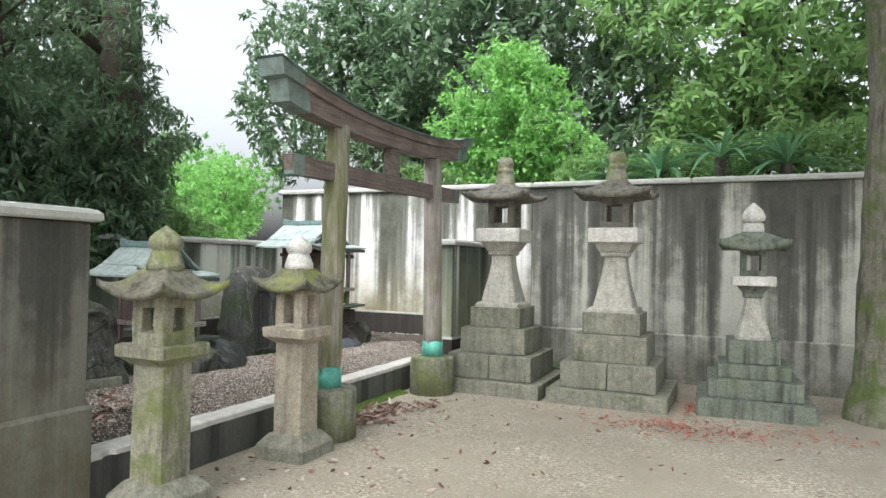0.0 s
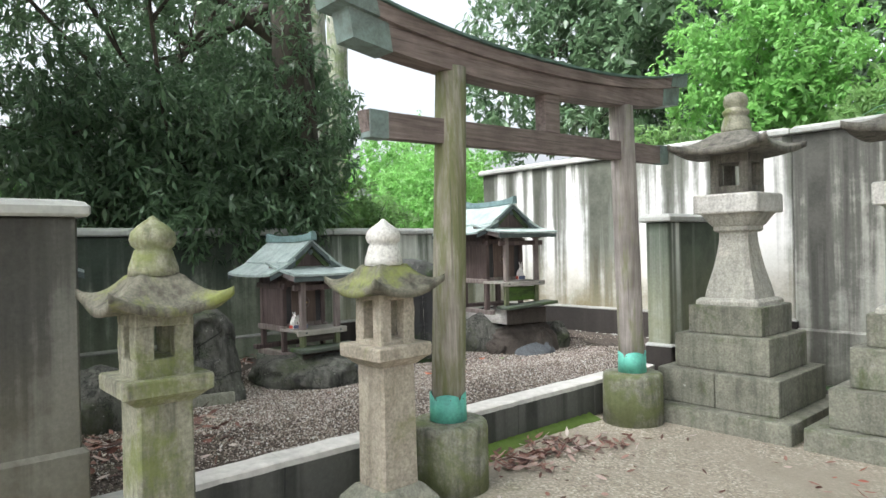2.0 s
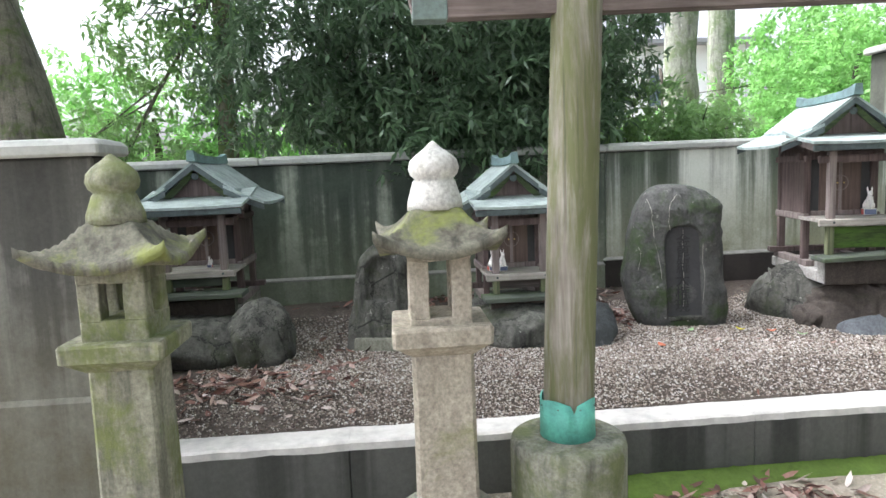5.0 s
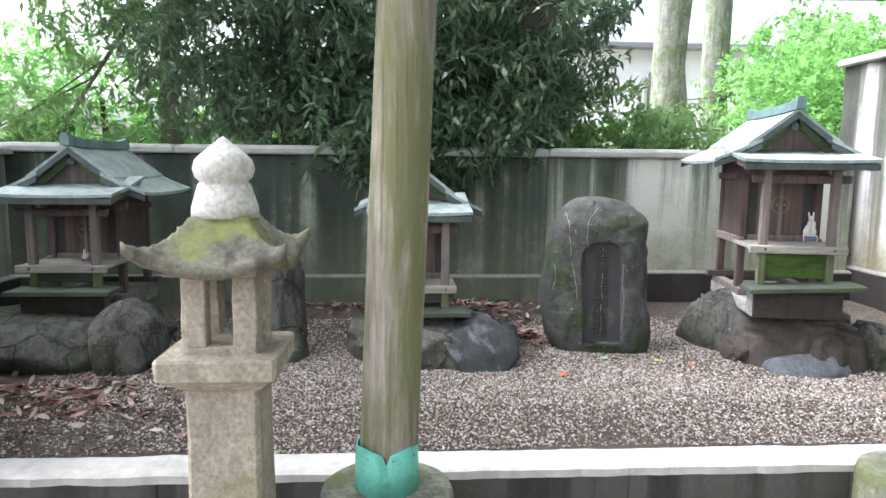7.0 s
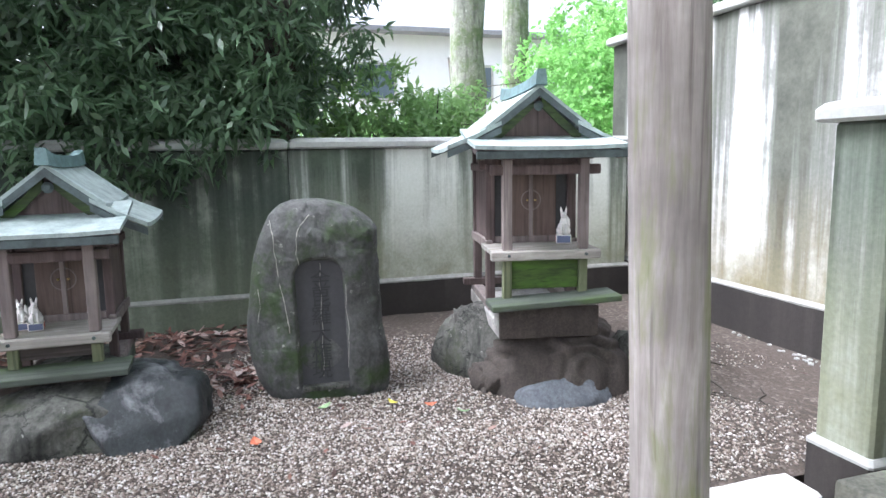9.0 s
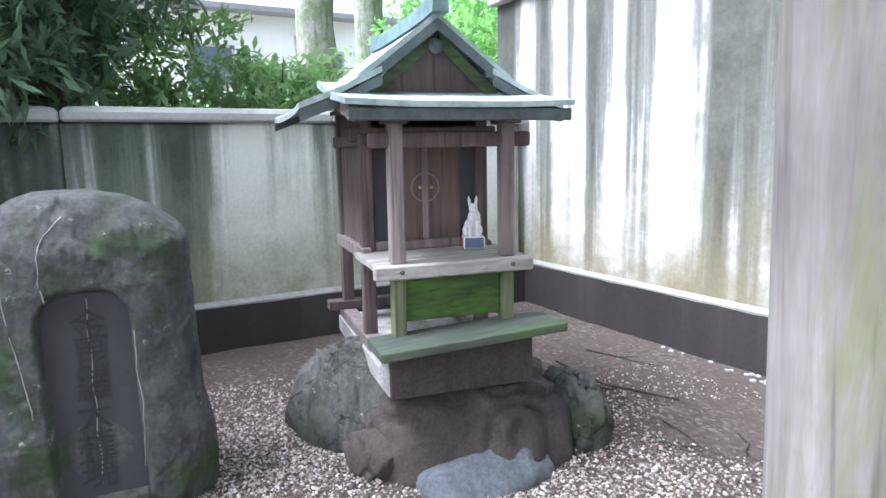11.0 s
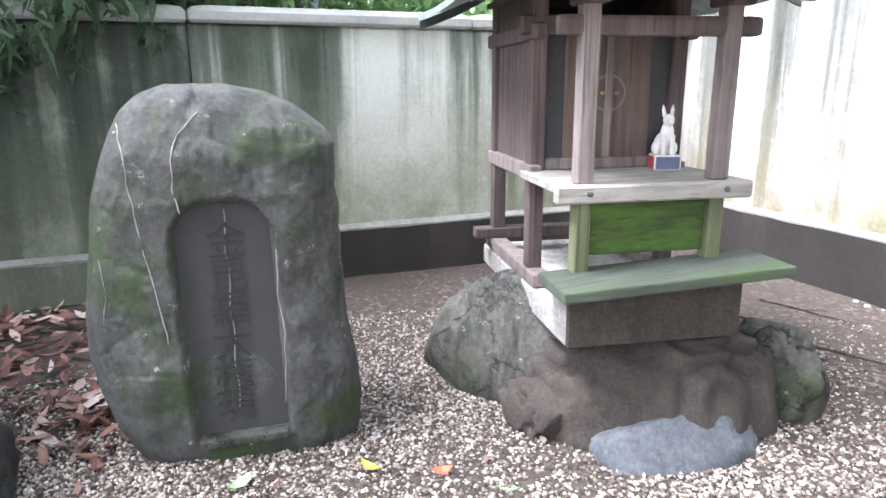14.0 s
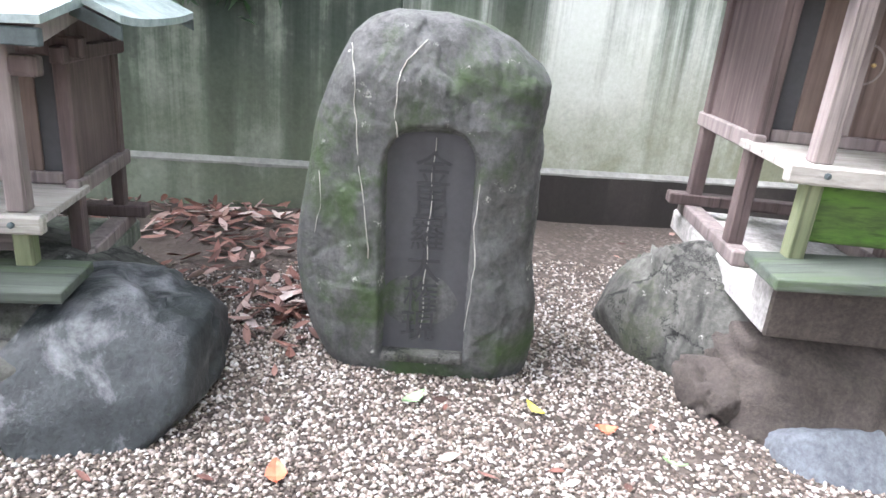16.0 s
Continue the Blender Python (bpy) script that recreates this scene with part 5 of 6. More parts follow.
tree("evergreen_tree", "tall dark evergreen with a heavy trunk beyond the back wall", (-6.85, 6.05, 0), [(0, 0, 0), (0.02, 0.0, 2.5), (-0.05, -0.05, 7.5)], [0.27, 0.25, 0.22],
     [((-8.6, 5.6, 5.6), (1.3, 1.5, 1.5), 150), ((-8.7, 3.6, 5.9), (1.4, 1.6, 1.4), 130), ((-8.3, 2.3, 4.4), (1.2, 1.1, 1.3), 230), ((-8.8, 6.6, 4.3), (0.8, 0.7, 1.1), 260), ((-9.2, 5.0, 3.2), (1.2, 1.6, 1.5), 500)],
     M_LEAF_DARK, M_BARK, (0.16, 0.04), 10, 0.4, 5)
tree("evergreen_tree", "dark trunk of a tall evergreen beyond the back wall", (-9.8, 6.15, 0), [(0, 0, 0), (0, 0.05, 3), (-0.1, 0.1, 8)], [0.27, 0.25, 0.22],
     [((-10.2, 4.4, 5.4), (1.4, 1.6, 1.6), 110), ((-9.6, 1.9, 5.4), (1.5, 1.6, 1.5), 110)], M_LEAF_DARK, M_BARK, (0.17, 0.045), 10, 0.4, 8)
# two pale trunks, shrubs and bright maples to the north-west
tree("tree_trunk", "tall pale lichened trunk rising beyond the wall", (-12.6, 9.74, 0), [(0, 0, 0), (0, 0.0, 3.5), (0.05, -0.05, 11)], [0.33, 0.31, 0.28], [((-12.6, 9.5, 10.6), (1.6, 1.8, 1.2), 300)], M_LEAF_MID, M_BARK_PALE, seed=11)
tree("tree_trunk", "slender pale lichened trunk rising beyond the wall", (-14.0, 11.25, 0), [(0, 0, 0), (0, 0.02, 3.5), (-0.05, 0.1, 11)], [0.29, 0.27, 0.24], [((-14.0, 11.9, 10.8), (1.6, 1.8, 1.2), 250)], M_LEAF_MID, M_BARK_PALE, seed=12)
tree("shrub", "leafy mid-green shrub showing over the back wall", (-7.2, 7.1, 0), None, None, [((-7.2, 6.8, 1.85), (0.5, 0.8, 0.5), 260), ((-7.4, 7.6, 1.75), (0.5, 0.6, 0.45), 200), ((-8.0, 7.9, 1.7), (0.5, 0.5, 0.6), 160)], M_LEAF_MID, M_BARK, (0.11, 0.035), 10, 0.2, 14, category="shrub")
tree("maple_tree", "bright green maple beyond the corner of the walls", (-10.6, 11.6, 0), [(0, 0, 0), (0.1, 0, 2.0), (0.1, 0.2, 3.2)], [0.07, 0.055, 0.03],
     [((-10.2, 11.0, 2.6), (1.2, 1.3, 0.9), 520), ((-10.8, 12.3, 3.2), (1.3, 1.4, 0.9), 480), ((-9.6, 10.4, 1.9), (0.9, 0.9, 0.7), 300)], M_LEAF_BRIGHT, M_BARK, (0.10, 0.05), 10, 0.15, 17, fill=0.6)
tree("maple_tree", "bright green young trees in the distance behind the wall", (-13.2, 9.6, 0), [(0, 0, 0), (0, 0.1, 2.2), (0, 0, 3.4)], [0.08, 0.06, 0.03],
     [((-13.4, 9.0, 1.7), (1.2, 1.3, 0.7), 260), ((-13, 12.2, 3.2), (1.3, 1.3, 1.3), 420), ((-14, 14, 3.2), (1.6, 2.0, 1.5), 500), ((-12.0, 13.2, 2.7), (1.1, 1.3, 1.1), 350)], M_LEAF_BRIGHT, M_BARK, (0.14, 0.07), 10, 0.15, 19, fill=0.6)
tree("shrub", "mid-green hedge mass in the distance behind the wall", (-12.5, 8.0, 0), None, None, [((-12.2, 7.6, 1.5), (1.0, 1.3, 0.8), 300), ((-13.5, 6.0, 1.9), (1.2, 1.6, 1.2), 350)], M_LEAF_MID, M_BARK, (0.15, 0.06), 9, 0.2, 21, category="shrub")
# south-west: mossy leaning trunk and bright undergrowth
# The high crown is out of view, spread wide to hold back skylight.
tree("mossy_tree", "thick leaning mossy trunk behind the corner of the walls", (-7.3, 0.5, 0), [(0, 0.15, 0), (-0.05, -0.1, 2.0), (-0.2, -0.75, 5.5)], [0.36, 0.33, 0.27], [((-7.6, -0.4, 6.6), (1.8, 1.9, 1.1), 420), ((-5.2, 0.0, 7.6), (2.2, 2.2, 1.0), 420), ((-4.6, -2.8, 7.8), (2.4, 2.2, 1.0), 400)], M_LEAF_MID, M_BARK_MOSS, (0.26, 0.11), seed=23)
tree("maple_tree", "sunlit yellow-green undergrowth beyond the south wall", (-9.5, 1.0, 0), [(0, 0, 0), (0, 0, 1.6), (0.1, 0, 2.4)], [0.08, 0.06, 0.03],
     [((-9.2, 2.0, 1.9), (0.9, 0.8, 0.8), 260), ((-9.8, 0.2, 2.2), (1.2, 1.0, 1.2), 300), ((-10.5, -2.0, 2.6), (1.4, 1.6, 1.5), 330), ((-10.2, 3.3, 2.0), (0.9, 1.0, 0.8), 260)], M_LEAF_BRIGHT, M_BARK, (0.13, 0.055), 10, 0.2, 25, fill=0.6)
tree("evergreen_tree", "dark trunk and mixed foliage beyond the south wall", (-8.6, 2.1, 0), [(0, 0, 0), (0, 0.05, 2.5), (0.1, 0.1, 5)], [0.13, 0.12, 0.09],
     [((-8.6, 1.6, 3.3), (0.9, 0.9, 0.9), 260), ((-8.2, 0.9, 1.7), (0.6, 0.8, 0.7), 200), ((-9.0, -1.6, 4.8), (1.3, 1.6, 1.3), 380)], M_LEAF_MID, M_BARK_MOSS, (0.14, 0.04), 10, 0.4, 27)
# north: a bright tree in front of tall dark ones, palms along the wall
tree("maple_tree", "bright green rounded tree just behind the north wall", (-3.3, 11.2, 0), [(0, 0, 0), (0, 0, 2.2), (0.05, 0, 3.8)], [0.09, 0.07, 0.03],
     [((-3.35, 11.0, 4.4), (0.95, 0.9, 0.85), 420), ((-4.0, 11.0, 3.7), (0.75, 0.8, 0.7), 300), ((-2.7, 11.0, 3.6), (0.8, 0.8, 0.75), 320), ((-3.2, 10.8, 3.1), (0.9, 0.7, 0.55), 280), ((-3.3, 11.1, 5.0), (0.5, 0.5, 0.4), 120)], M_LEAF_BRIGHT, M_BARK, (0.115, 0.05), 10, 0.25, 31, fill=0.5)
tree("evergreen_tree", "tall dark tree standing behind the north wall", (-4.5, 14.5, 0), [(0, 0, 0), (0, 0, 3), (0.1, 0.1, 8)], [0.25, 0.22, 0.15],
     [((-5.6, 13.6, 6.2), (1.9, 1.6, 1.8), 560), ((-7.0, 13.8, 4.6), (1.5, 1.4, 1.5), 480), ((-9.4, 13.6, 5.6), (1.9, 1.5, 2.3), 520), ((-7.6, 14.2, 7.4), (1.8, 1.5, 1.7), 420), ((-3.5, 13.8, 7.0), (2.0, 1.6, 1.9), 560), ((-4.8, 14.4, 3.6), (1.9, 1.4, 1.3), 560), ((-2.0, 14.2, 4.6), (1.7, 1.4, 1.6), 440)], M_LEAF_DARK, M_BARK, (0.24, 0.10), 10, 0.35, 33)
tree("evergreen_tree", "tall leafy tree behind the palms and the north wall", (0.5, 14.0, 0), [(0, 0, 0), (0.1, 0, 3), (0, 0.1, 8)], [0.22, 0.2, 0.14],
     [((-0.6, 13.4, 6.6), (1.9, 1.6, 1.7), 430), ((1.4, 13.0, 5.6), (1.9, 1.6, 1.8), 430), ((3.2, 12.6, 4.6), (1.7, 1.5, 1.9), 380), ((0.3, 13.2, 3.9), (1.7, 1.3, 1.2), 520), ((2.4, 12.4, 7.6), (1.9, 1.6, 1.4), 330)], M_LEAF_MID, M_BARK, (0.24, 0.09), 10, 0.35, 37)
tree("shrub", "mixed shrubs along the back of the north wall", (-1.5, 10.4, 0), None, None, [((-1.6, 10.4, 2.75), (0.8, 0.5, 0.5), 300), ((-0.4, 10.6, 2.8), (0.8, 0.5, 0.5), 260), ((1.0, 10.4, 2.9), (0.9, 0.5, 0.6), 300), ((2.4, 10.4, 3.0), (0.9, 0.5, 0.7), 260), ((-4.6, 10.6, 2.6), (0.9, 0.5, 0.5), 260)], M_LEAF_MID, M_BARK, (0.12, 0.04), 10, 0.25, 39, category="shrub")
# the trunk beside the small lantern
# Only the trunk shows; the crown lobes overhead are added to dim the court.
tree("mossy_tree", "broad mossy trunk rising beside the stone lantern", (1.70, 7.8, 0), [(0, 0, -0.05), (0.0, 0, 0.35), (0.03, 0, 2.0), (0.1, 0.05, 7.5)], [0.42, 0.31, 0.29, 0.22],
     [((1.9, 7.4, 7.6), (2.6, 2.4, 1.0), 700), ((0.4, 5.0, 8.0), (2.6, 2.4, 1.0), 700), ((3.2, 4.2, 8.2), (2.6, 2.6, 1.0), 600), ((-1.4, 2.6, 8.3), (2.3, 2.3, 0.9), 480), ((3.4, 0.4, 8.6), (2.6, 2.6, 1.0), 500), ((0.4, -0.8, 8.6), (2.4, 2.4, 1.0), 450)], M_LEAF_MID, M_BARK_MOSS, (0.26, 0.11), seed=41)


def palm(x, y, z, seed, n=30, size=1.0):
    """A rosette of arching blades."""
    rng = random.Random(seed)
    g = thing("palm", pose(x, y, 0), "spiky palm with arching blue-green fronds over the wall", "palm", "palms behind the north wall")
    part("trunk", lathe([(0.09, 0), (0.08, z * 0.6), (0.07, z)], 10), M_BARK, g)
    for i in range(n):
        a, e = rng.uniform(0, 6.28), rng.uniform(0.1, 1.3)
        L = size * rng.uniform(0.7, 1.15)
        bm = bmesh.new()
        prev = None
        d = Vector((math.cos(a) * math.cos(e), math.sin(a) * math.cos(e), math.sin(e)))
        s = Vector((-math.sin(a), math.cos(a), 0))
        for j in range(9):
            u = j / 8
            p = Vector((0, 0, z)) + d * L * u + Vector((0, 0, -0.55 * L * u * u))
            w = 0.035 * math.sin(math.pi * min(1, u * 0.9 + 0.12)) + 0.002
            row = (bm.verts.new(p - s * w + Vector((0, 0, w * 0.5))), bm.verts.new(p), bm.verts.new(p + s * w + Vector((0, 0, w * 0.5))))
            if prev:
                bm.faces.new((prev[0], prev[1], row[1], row[0]))
                bm.faces.new((prev[1], prev[2], row[2], row[1]))
            prev = row
        part("frond", bm, M_LEAF_PALM, g)


for i, (x, y, z) in enumerate(((0.1, 9.8, 2.95), (-0.7, 9.9, 2.75), (0.9, 9.85, 2.85), (-1.3, 10.0, 2.7))):
    palm(x, y, z, 50 + i)


# ---- a pale house beyond the wall ----
def house():
    g = thing("house", pose(-19.0, 11.0, 0), "pale two-storey house half hidden by trunks and leaves", "house")
    part("wall", box(-3.0, 0.0, -4.2, 3.6, 0, 4.9), M_HOUSE, g)
    bm = bmesh.new()
    rings(bm, [[(0.5, yy, 4.85), (0.5, yy, 4.97), (-1.6, yy, 5.9), (-3.6, yy, 4.97), (-3.6, yy, 4.85)] for yy in (-4.7, 4.1)])
    part("roof", bm, M_HOUSE_ROOF, g, "grey tiled roof")
    for yy, zz in ((-1.6, 3.1), (1.2, 3.1), (-1.6, 0.9), (1.2, 0.9)):
        w = part("window", box(0.004, 0.05, yy - 0.55, yy + 0.55, zz, zz + 1.0, 0.01), M_COPING, g)
        part("pane", box(0.045, 0.056, yy - 0.48, yy + 0.48, zz + 0.07, zz + 0.93), M_GLASS, w)


house()


# ---- gravel, litter and fallen leaves ----
def gravel_stuff():
    rng = np.random.default_rng(77)
    n = 165000
    x, y = rng.uniform(-5.6, -3.40, n), 2.9 + 5.85 * rng.random(n) ** 0.8
    soil = np.sin(x * 3.1 + 1.2 * np.sin(y * 1.7)) * np.cos(y * 2.3 + 1.1 * np.sin(x * 2.2))  # bare trodden patches
    keep = rng.random(n) > np.clip((y - 7.3) / 1.1, 0, 0.92) + np.clip((-4.75 - x) / 0.8, 0, 0.75) + np.clip(soil - 0.35, 0, 0.5)
    x, y = x[keep], y[keep]
    n = len(x)
    z = np.array([inner_height(a, b) for a, b in zip(x, y)])
    r = 0.0042 + 0.0046 * rng.random(n) ** 1.5
    octa = np.array([(1, 0, 0), (0, 1, 0), (-1, 0, 0), (0, -1, 0), (0, 0, 0.75), (0, 0, -0.75)], float)
    V = octa[None] * (1 + 0.35 * rng.normal(size=(n, 6, 1)).clip(-1, 1)) * r[:, None, None] * (0.7 + 0.6 * rng.random((n, 1, 3)))
    a = rng.random(n) * 6.283
    ca, sa = np.cos(a)[:, None], np.sin(a)[:, None]
    V = np.stack((V[:, :, 0] * ca - V[:, :, 1] * sa, V[:, :, 0] * sa + V[:, :, 1] * ca, V[:, :, 2]), 2)
    V += np.stack((x, y, z + r * 0.35), 1)[:, None, :]
    tri = np.array([(0, 1, 4), (1, 2, 4), (2, 3, 4), (3, 0, 4), (1, 0, 5), (2, 1, 5), (3, 2, 5), (0, 3, 5)])
    F = (tri[None] + (np.arange(n) * 6)[:, None, None]).reshape(-1, 3)
    ob = new("gravel", mesh_from("gravel", V.reshape(-1, 3), F, M_PEBBLE))
    tagged(ob, "loose brown, grey and white gravel chips", "gravel", kind="stuff")


def pebble_mat():
    m, t, b = mat("gravel_chips", 0.85)
    gi = t.nodes.new("ShaderNodeNewGeometry")
    c = ramp(t, gi.outputs["Random Per Island"], [(0.0, (0.06, 0.048, 0.040)), (0.3, (0.17, 0.133, 0.106)), (0.58, (0.31, 0.26, 0.22)), (0.82, (0.44, 0.40, 0.35)), (1.0, (0.60, 0.58, 0.55))])
    c = mixc(t, 0.3, c, noise_of(t, world_coords(t), 260, 3, 0.6), "OVERLAY")
    t.links.new(c, b.inputs["Base Color"])
    return m


M_PEBBLE = pebble_mat()
gravel_stuff()


def litter(name, label, spots, seed, height, length=0.10, width=0.028, material=None):
    """Curled dead leaves lying in drifts: each spot is (x, y, rx, ry, count, heap)."""
    rng = np.random.default_rng(seed)
    V, F = [], []
    for cx, cy, rx, ry, n, heap in spots:
        for _ in range(n):
            dx, dy = rng.normal(size=2) * 0.45
            x, y = cx + dx * rx, cy + dy * ry
            z = height(x, y) + 0.008 + heap * rng.random() * math.exp(-(dx * dx + dy * dy) * 1.5)
            a, tilt, roll = rng.random() * 6.283, rng.normal() * 0.25, rng.normal() * 0.5
            L, W = length * (0.6 + 0.6 * rng.random()), width * (0.7 + 0.6 * rng.random())
            ax = Vector((math.cos(a) * math.cos(tilt), math.sin(a) * math.cos(tilt), math.sin(tilt)))
            sd = (Vector((-math.sin(a), math.cos(a), 0)) * math.cos(roll) + Vector((0, 0, 1)) * math.sin(roll))
            up = ax.cross(sd)
            base = len(V)
            curl = 0.25 * rng.random()
            for u, w in ((0, 0.05), (0.3, 0.8), (0.65, 0.85), (1.0, 0.05)):
                p = Vector((x, y, z)) + ax * (u - 0.5) * L + up * curl * L * (u - 0.5) ** 2 * 2
                V += [tuple(p - sd * W * w * 0.5 + up * W * 0.18 * w), tuple(p), tuple(p + sd * W * w * 0.5 + up * W * 0.18 * w)]
            for r in range(3):
                i = base + 3 * r
                F += [(i, i + 1, i + 4, i + 3), (i + 1, i + 2, i + 5, i + 4)]
    ob = new(name, mesh_from(name, np.array(V), np.array(F), material or M_DEAD))
    return tagged(ob, label, "leaf litter", kind="stuff")


flat = lambda x, y: 0.004
litter("leaf_litter", "drift of curled reddish dead leaves on the gravel by the back wall", [(-5.45, 5.55, 0.6, 0.35, 115, 0.05), (-5.95, 5.3, 0.35, 0.8, 240, 0.07), (-5.0, 5.72, 0.3, 0.2, 70, 0.03), (-5.95, 4.3, 0.3, 0.8, 120, 0.04)], 5, inner_height)
litter("leaf_litter", "patch of red-brown dead leaves on the gravel inside the kerb", [(-3.9, 3.05, 0.35, 0.45, 150, 0.02), (-3.75, 3.5, 0.3, 0.5, 60, 0.0), (-4.3, 3.7, 0.6, 0.6, 40, 0.0)], 6, inner_height)
litter("leaf_litter", "drift of red-brown dead leaves against the kerb beside the torii", [(-2.75, 5.45, 0.25, 0.30, 120, 0.03), (-2.82, 5.85, 0.25, 0.35, 110, 0.03), (-2.6, 6.2, 0.3, 0.3, 40, 0.0)], 7, flat)
litter("leaf_litter", "scatter of reddish fallen leaves on the earth before the lanterns", [(-0.15, 6.5, 0.9, 0.35, 240, 0.0), (-0.1, 7.4, 0.15, 0.4, 60, 0.02), (1.0, 6.7, 0.8, 0.5, 60, 0.0)], 8, flat, 0.075, 0.02, M_DEAD_RED)
litter("leaf_litter", "single fallen leaves scattered over the trodden earth", [(-1.6, 5.2, 2.4, 2.8, 130, 0.0), (-2.6, 3.7, 0.5, 1.6, 50, 0.0)], 9, flat, 0.07, 0.025)
litter("leaf_litter", "single fallen leaves scattered over the gravel", [(-4.2, 6.2, 0.9, 2.2, 46, 0.0), (-5.4, 7.8, 0.8, 1.2, 30, 0.0)], 10, inner_height, 0.05, 0.02)


def single_leaf(x, y, material, label, rz, length=0.07, width=0.03):
    bm = bmesh.new()
    rows = []
    for u, w in ((0, 0.06), (0.25, 0.75), (0.55, 1.0), (0.8, 0.6), (1.0, 0.04)):
        rows.append([bm.verts.new(((u - 0.5) * length, s * width * w * 0.5, 0.010 + 0.012 * (2 * u - 1) ** 2 + 0.006 * abs(s))) for s in (-1, 0, 1)])
    for a, b in zip(rows, rows[1:]):
        bm.faces.new((a[0], a[1], b[1], b[0]))
        bm.faces.new((a[1], a[2], b[2], b[1]))
    ob = link_mesh("fallen_leaf", bm, material, at=pose(x, y, inner_height(x, y), 0, 0, rz))
    tagged(ob, label, "leaf", "bright fallen leaves")


single_leaf(-4.42, 6.46, M_PAINT_YELLOW, "yellow fallen leaf on the gravel", 30)
single_leaf(-4.47, 6.13, M_PAINT_GREEN, "pale green fallen leaf on the gravel", -50, 0.085, 0.04)
single_leaf(-4.33, 6.63, M_PAINT_ORANGE, "orange fallen leaf on the gravel", 80, 0.06, 0.045)
single_leaf(-4.17, 5.80, M_PAINT_ORANGE, "orange-red fallen leaf on the gravel", 10, 0.085, 0.05)
single_leaf(-4.68, 5.78, M_DEAD, "brown fallen leaf on the gravel", 10)
single_leaf(-4.18, 6.75, M_PAINT_GREEN, "thin green fallen leaf on the gravel", 60, 0.06, 0.012)


def moss_strip():
    bm = bmesh.new()
    nx, ny = 8, 60
    g = []
    for i in range(nx + 1):
        row = []
        for j in range(ny + 1):
            y = 5.1 + 1.65 * j / ny
            wid = 0.10 + 0.10 * abs(noise.noise(Vector((y * 2.3, 1, 0)))) + 0.1 * max(0, 1 - abs(y - 5.3) * 2)
            x = KERB_X1 + 0.006 + wid * i / nx
            row.append(bm.verts.new((x, y, 0.035 * (1 - i / nx) ** 1.2 + 0.012 * noise.noise(Vector((x * 25, y * 25, 0))) * (1 - i / nx) + 0.001 - 0.012 * (i == nx))))
        g.append(row)
    for i in range(nx):
        for j in range(ny):
            bm.faces.new((g[i][j], g[i + 1][j], g[i + 1][j + 1], g[i][j + 1]))
    tagged(link_mesh("moss", bm, M_MOSS, smooth=True), "strip of bright moss along the foot of the kerb", "moss", kind="stuff")


moss_strip()


# fallen twig behind the corner shrine
bm = bmesh.new()
tube(bm, [(-5.0, 8.25, INNER + 0.02), (-4.6, 8.2, INNER + 0.03), (-4.3, 8.35, INNER + 0.02)], [0.006, 0.008, 0.004], 6)
tube(bm, [(-4.6, 8.2, INNER + 0.03), (-4.45, 8.05, INNER + 0.02)], [0.005, 0.002], 6)
tagged(link_mesh("twig", bm, M_BARK, smooth=True), "dry forked twig lying on the gravel", "twig")


def more_twigs():
    rng = random.Random(12)
    for x, y, L, a in ((-5.1, 8.55, 0.45, 0.3), (-4.2, 8.15, 0.7, -0.35), (-4.75, 8.0, 0.35, 1.0), (-3.95, 8.3, 0.4, -0.9), (-4.1, 7.95, 0.25, 0.5)):
        bm = bmesh.new()
        d = Vector((math.cos(a), math.sin(a), 0))
        side = Vector((-d.y, d.x, 0))
        pts = [Vector((x, y, 0)) + d * L * (k / 5) + side * 0.025 * rng.uniform(-1, 1) for k in range(6)]
        for p in pts:
            p.z = inner_height(p.x, p.y) + 0.006
        tube(bm, pts, [0.005, 0.006, 0.005, 0.004, 0.003, 0.0015], 6)
        tip = pts[2] + d * 0.09 + side * 0.06
        tip.z = inner_height(tip.x, tip.y) + 0.006
        tube(bm, [pts[2], tip], [0.004, 0.0015], 6)
        tagged(link_mesh("twig", bm, M_BARK, smooth=True), "thin dry brown twig lying on the bare soil", "twig", "twigs by the north wall")


more_twigs()


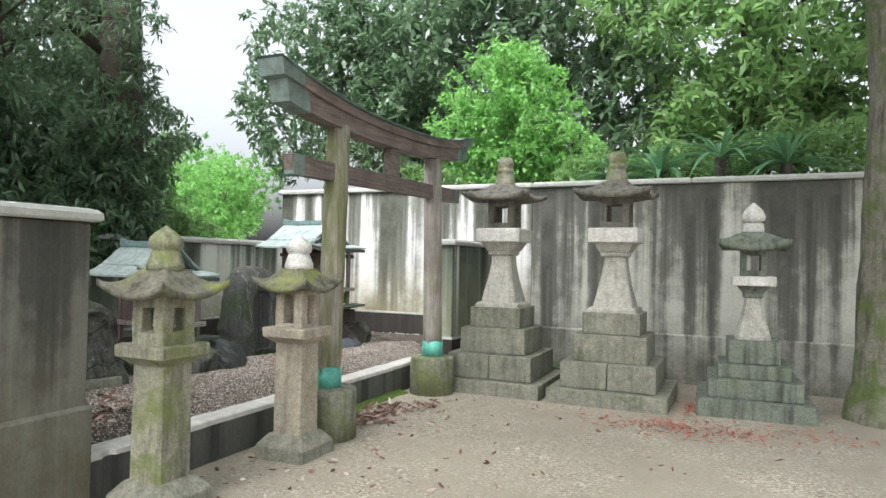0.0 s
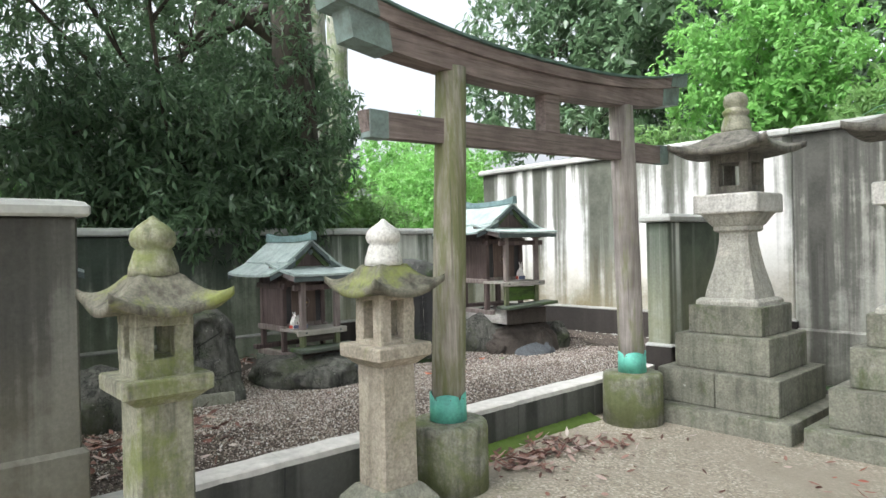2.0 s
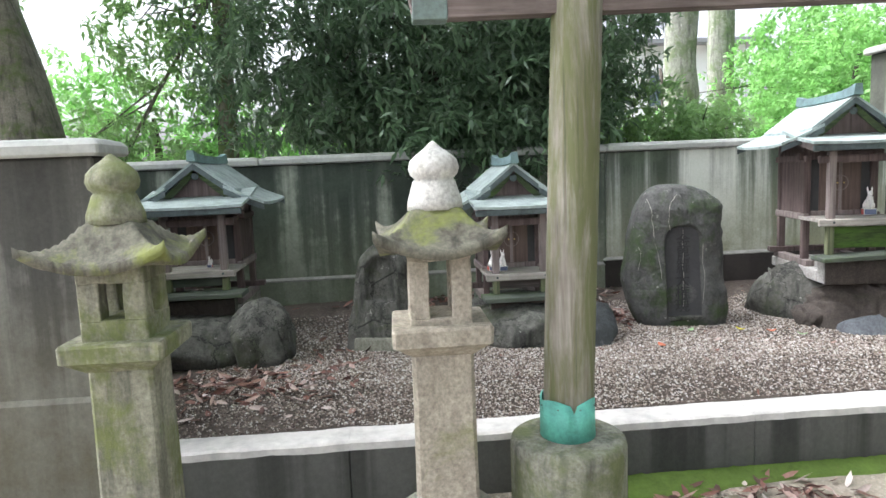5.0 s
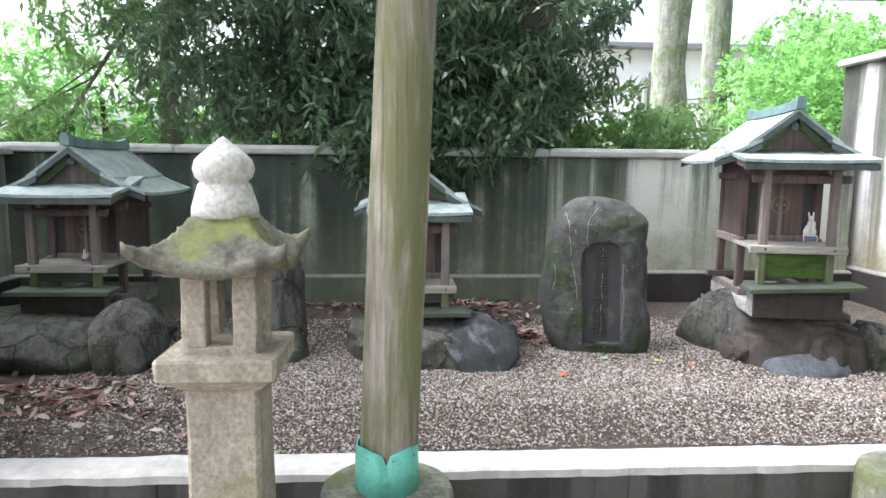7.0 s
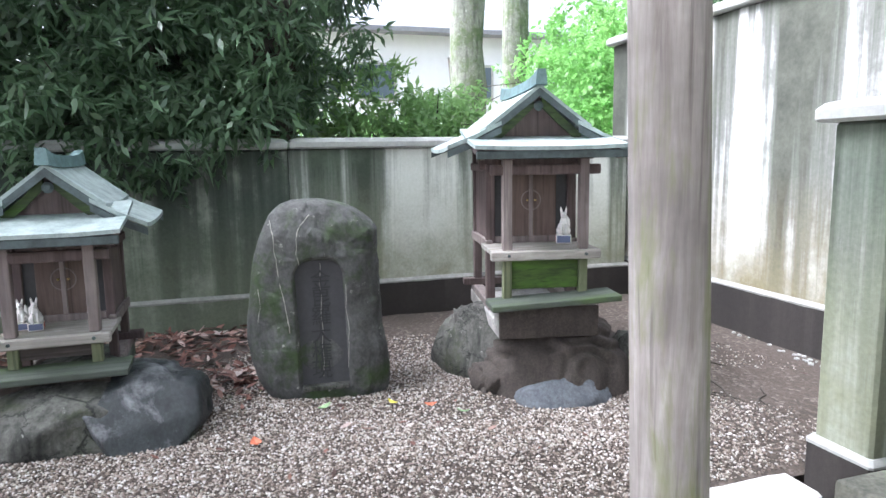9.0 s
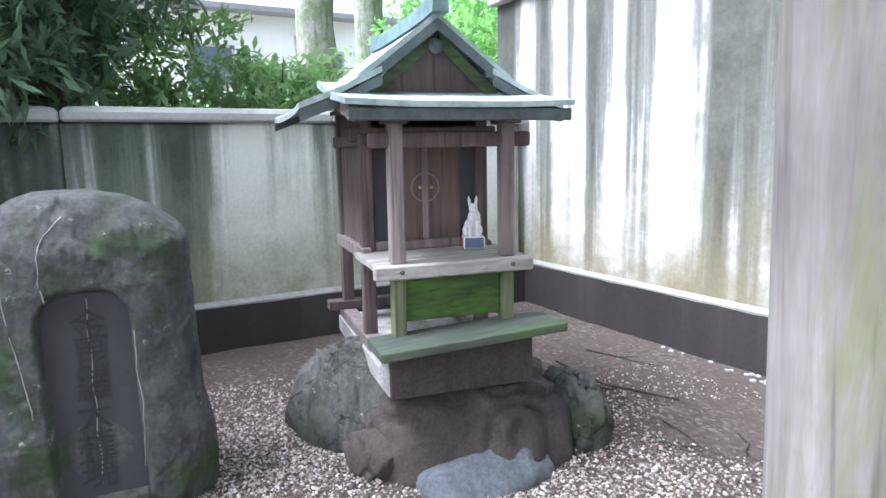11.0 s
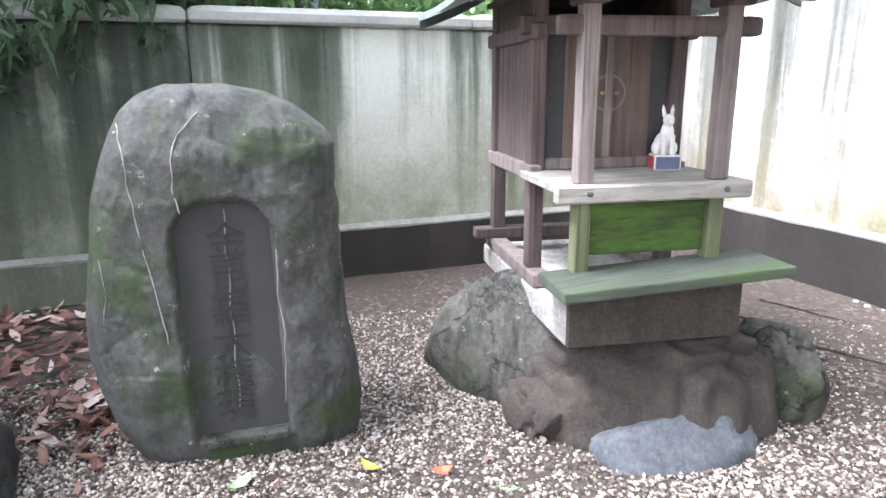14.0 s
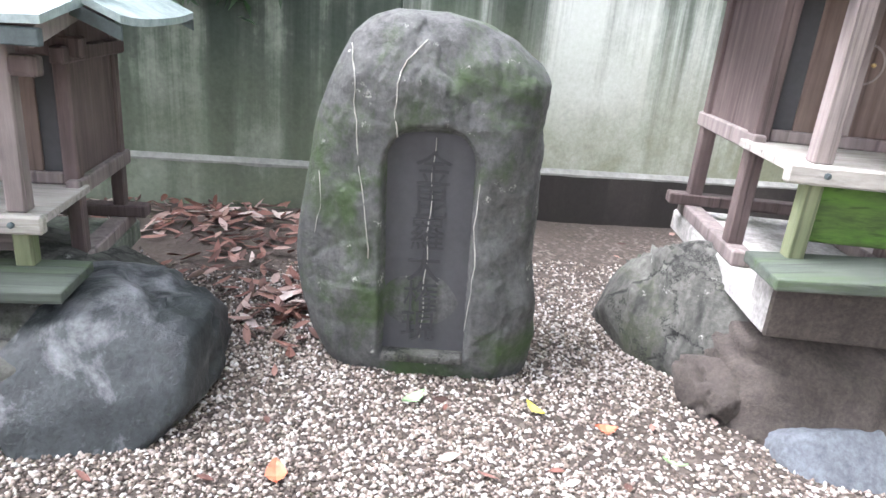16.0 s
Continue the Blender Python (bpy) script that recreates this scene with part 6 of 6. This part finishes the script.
def plaster_crumbs():
    """Flakes fallen from the wall, lying along its foot."""
    rng = random.Random(4)
    bm = bmesh.new()
    for _ in range(44):
        x = rng.choice((rng.gauss(-4.15, 0.11), rng.gauss(-4.15, 0.11), rng.gauss(-3.7, 0.08), rng.uniform(-5.0, -3.5)))
        y = NORTH_Y - 0.06 - abs(rng.gauss(0, 0.04))
        r = rng.uniform(0.006, 0.02)
        vs = bmesh.ops.create_icosphere(bm, subdivisions=1, radius=r)["verts"]
        for v in vs:
            v.co = Vector((v.co.x * rng.uniform(0.8, 1.3) + x, v.co.y * rng.uniform(0.7, 1.2) + y, v.co.z * 0.55 + inner_height(x, y) + 0.004))
    tagged(link_mesh("plaster_crumbs", bm, M_COPING), "pale crumbs of fallen plaster along the wall foot", "plaster crumbs", kind="stuff")


plaster_crumbs()


def fern(x, y, z, size, seed):
    """Arching fronds set with paired leaflets."""
    rng = random.Random(seed)
    g = thing("fern", pose(x, y, z), "small dark green fern growing at the wall foot", "fern", "ferns at the wall foot")
    for i in range(9):
        a, e, L = i * 0.7 + rng.uniform(-0.2, 0.2), rng.uniform(0.5, 1.2), size * rng.uniform(0.7, 1.1)
        d, s = Vector((math.cos(a) * math.cos(e), math.sin(a) * math.cos(e), math.sin(e))), Vector((-math.sin(a), math.cos(a), 0))
        bm = bmesh.new()
        at = [d * L * u + Vector((0, 0, -0.5 * L * u * u)) for u in (k / 10 for k in range(11))]
        tube(bm, at, [0.003 * (1 - 0.08 * k) for k in range(11)], 5)
        for k in range(2, 11):
            w = L * 0.30 * math.sin(math.pi * (k / 11)) + 0.01
            for q in (-1, 1):
                p, n = at[k], (at[k] - at[k - 1]).normalized()
                tip = p + s * q * w + n * w * 0.35 + Vector((0, 0, -0.15 * w))
                m = p.lerp(tip, 0.5)
                bm.faces.new([bm.verts.new(v) for v in (p, m + n * 0.014, tip, m - n * 0.014)])
        part("frond", bm, M_LEAF_FERN, g)


M_LEAF_FERN = leaf_mat("fern_leaf", (0.03, 0.075, 0.03), (0.08, 0.16, 0.06), 0.45, 0.3)
fern(-1.60, 8.55, 0.0, 0.5, 1)
fern(-1.45, 8.78, 0.0, 0.4, 2)
fern(-1.75, 8.80, 0.0, 0.35, 3)
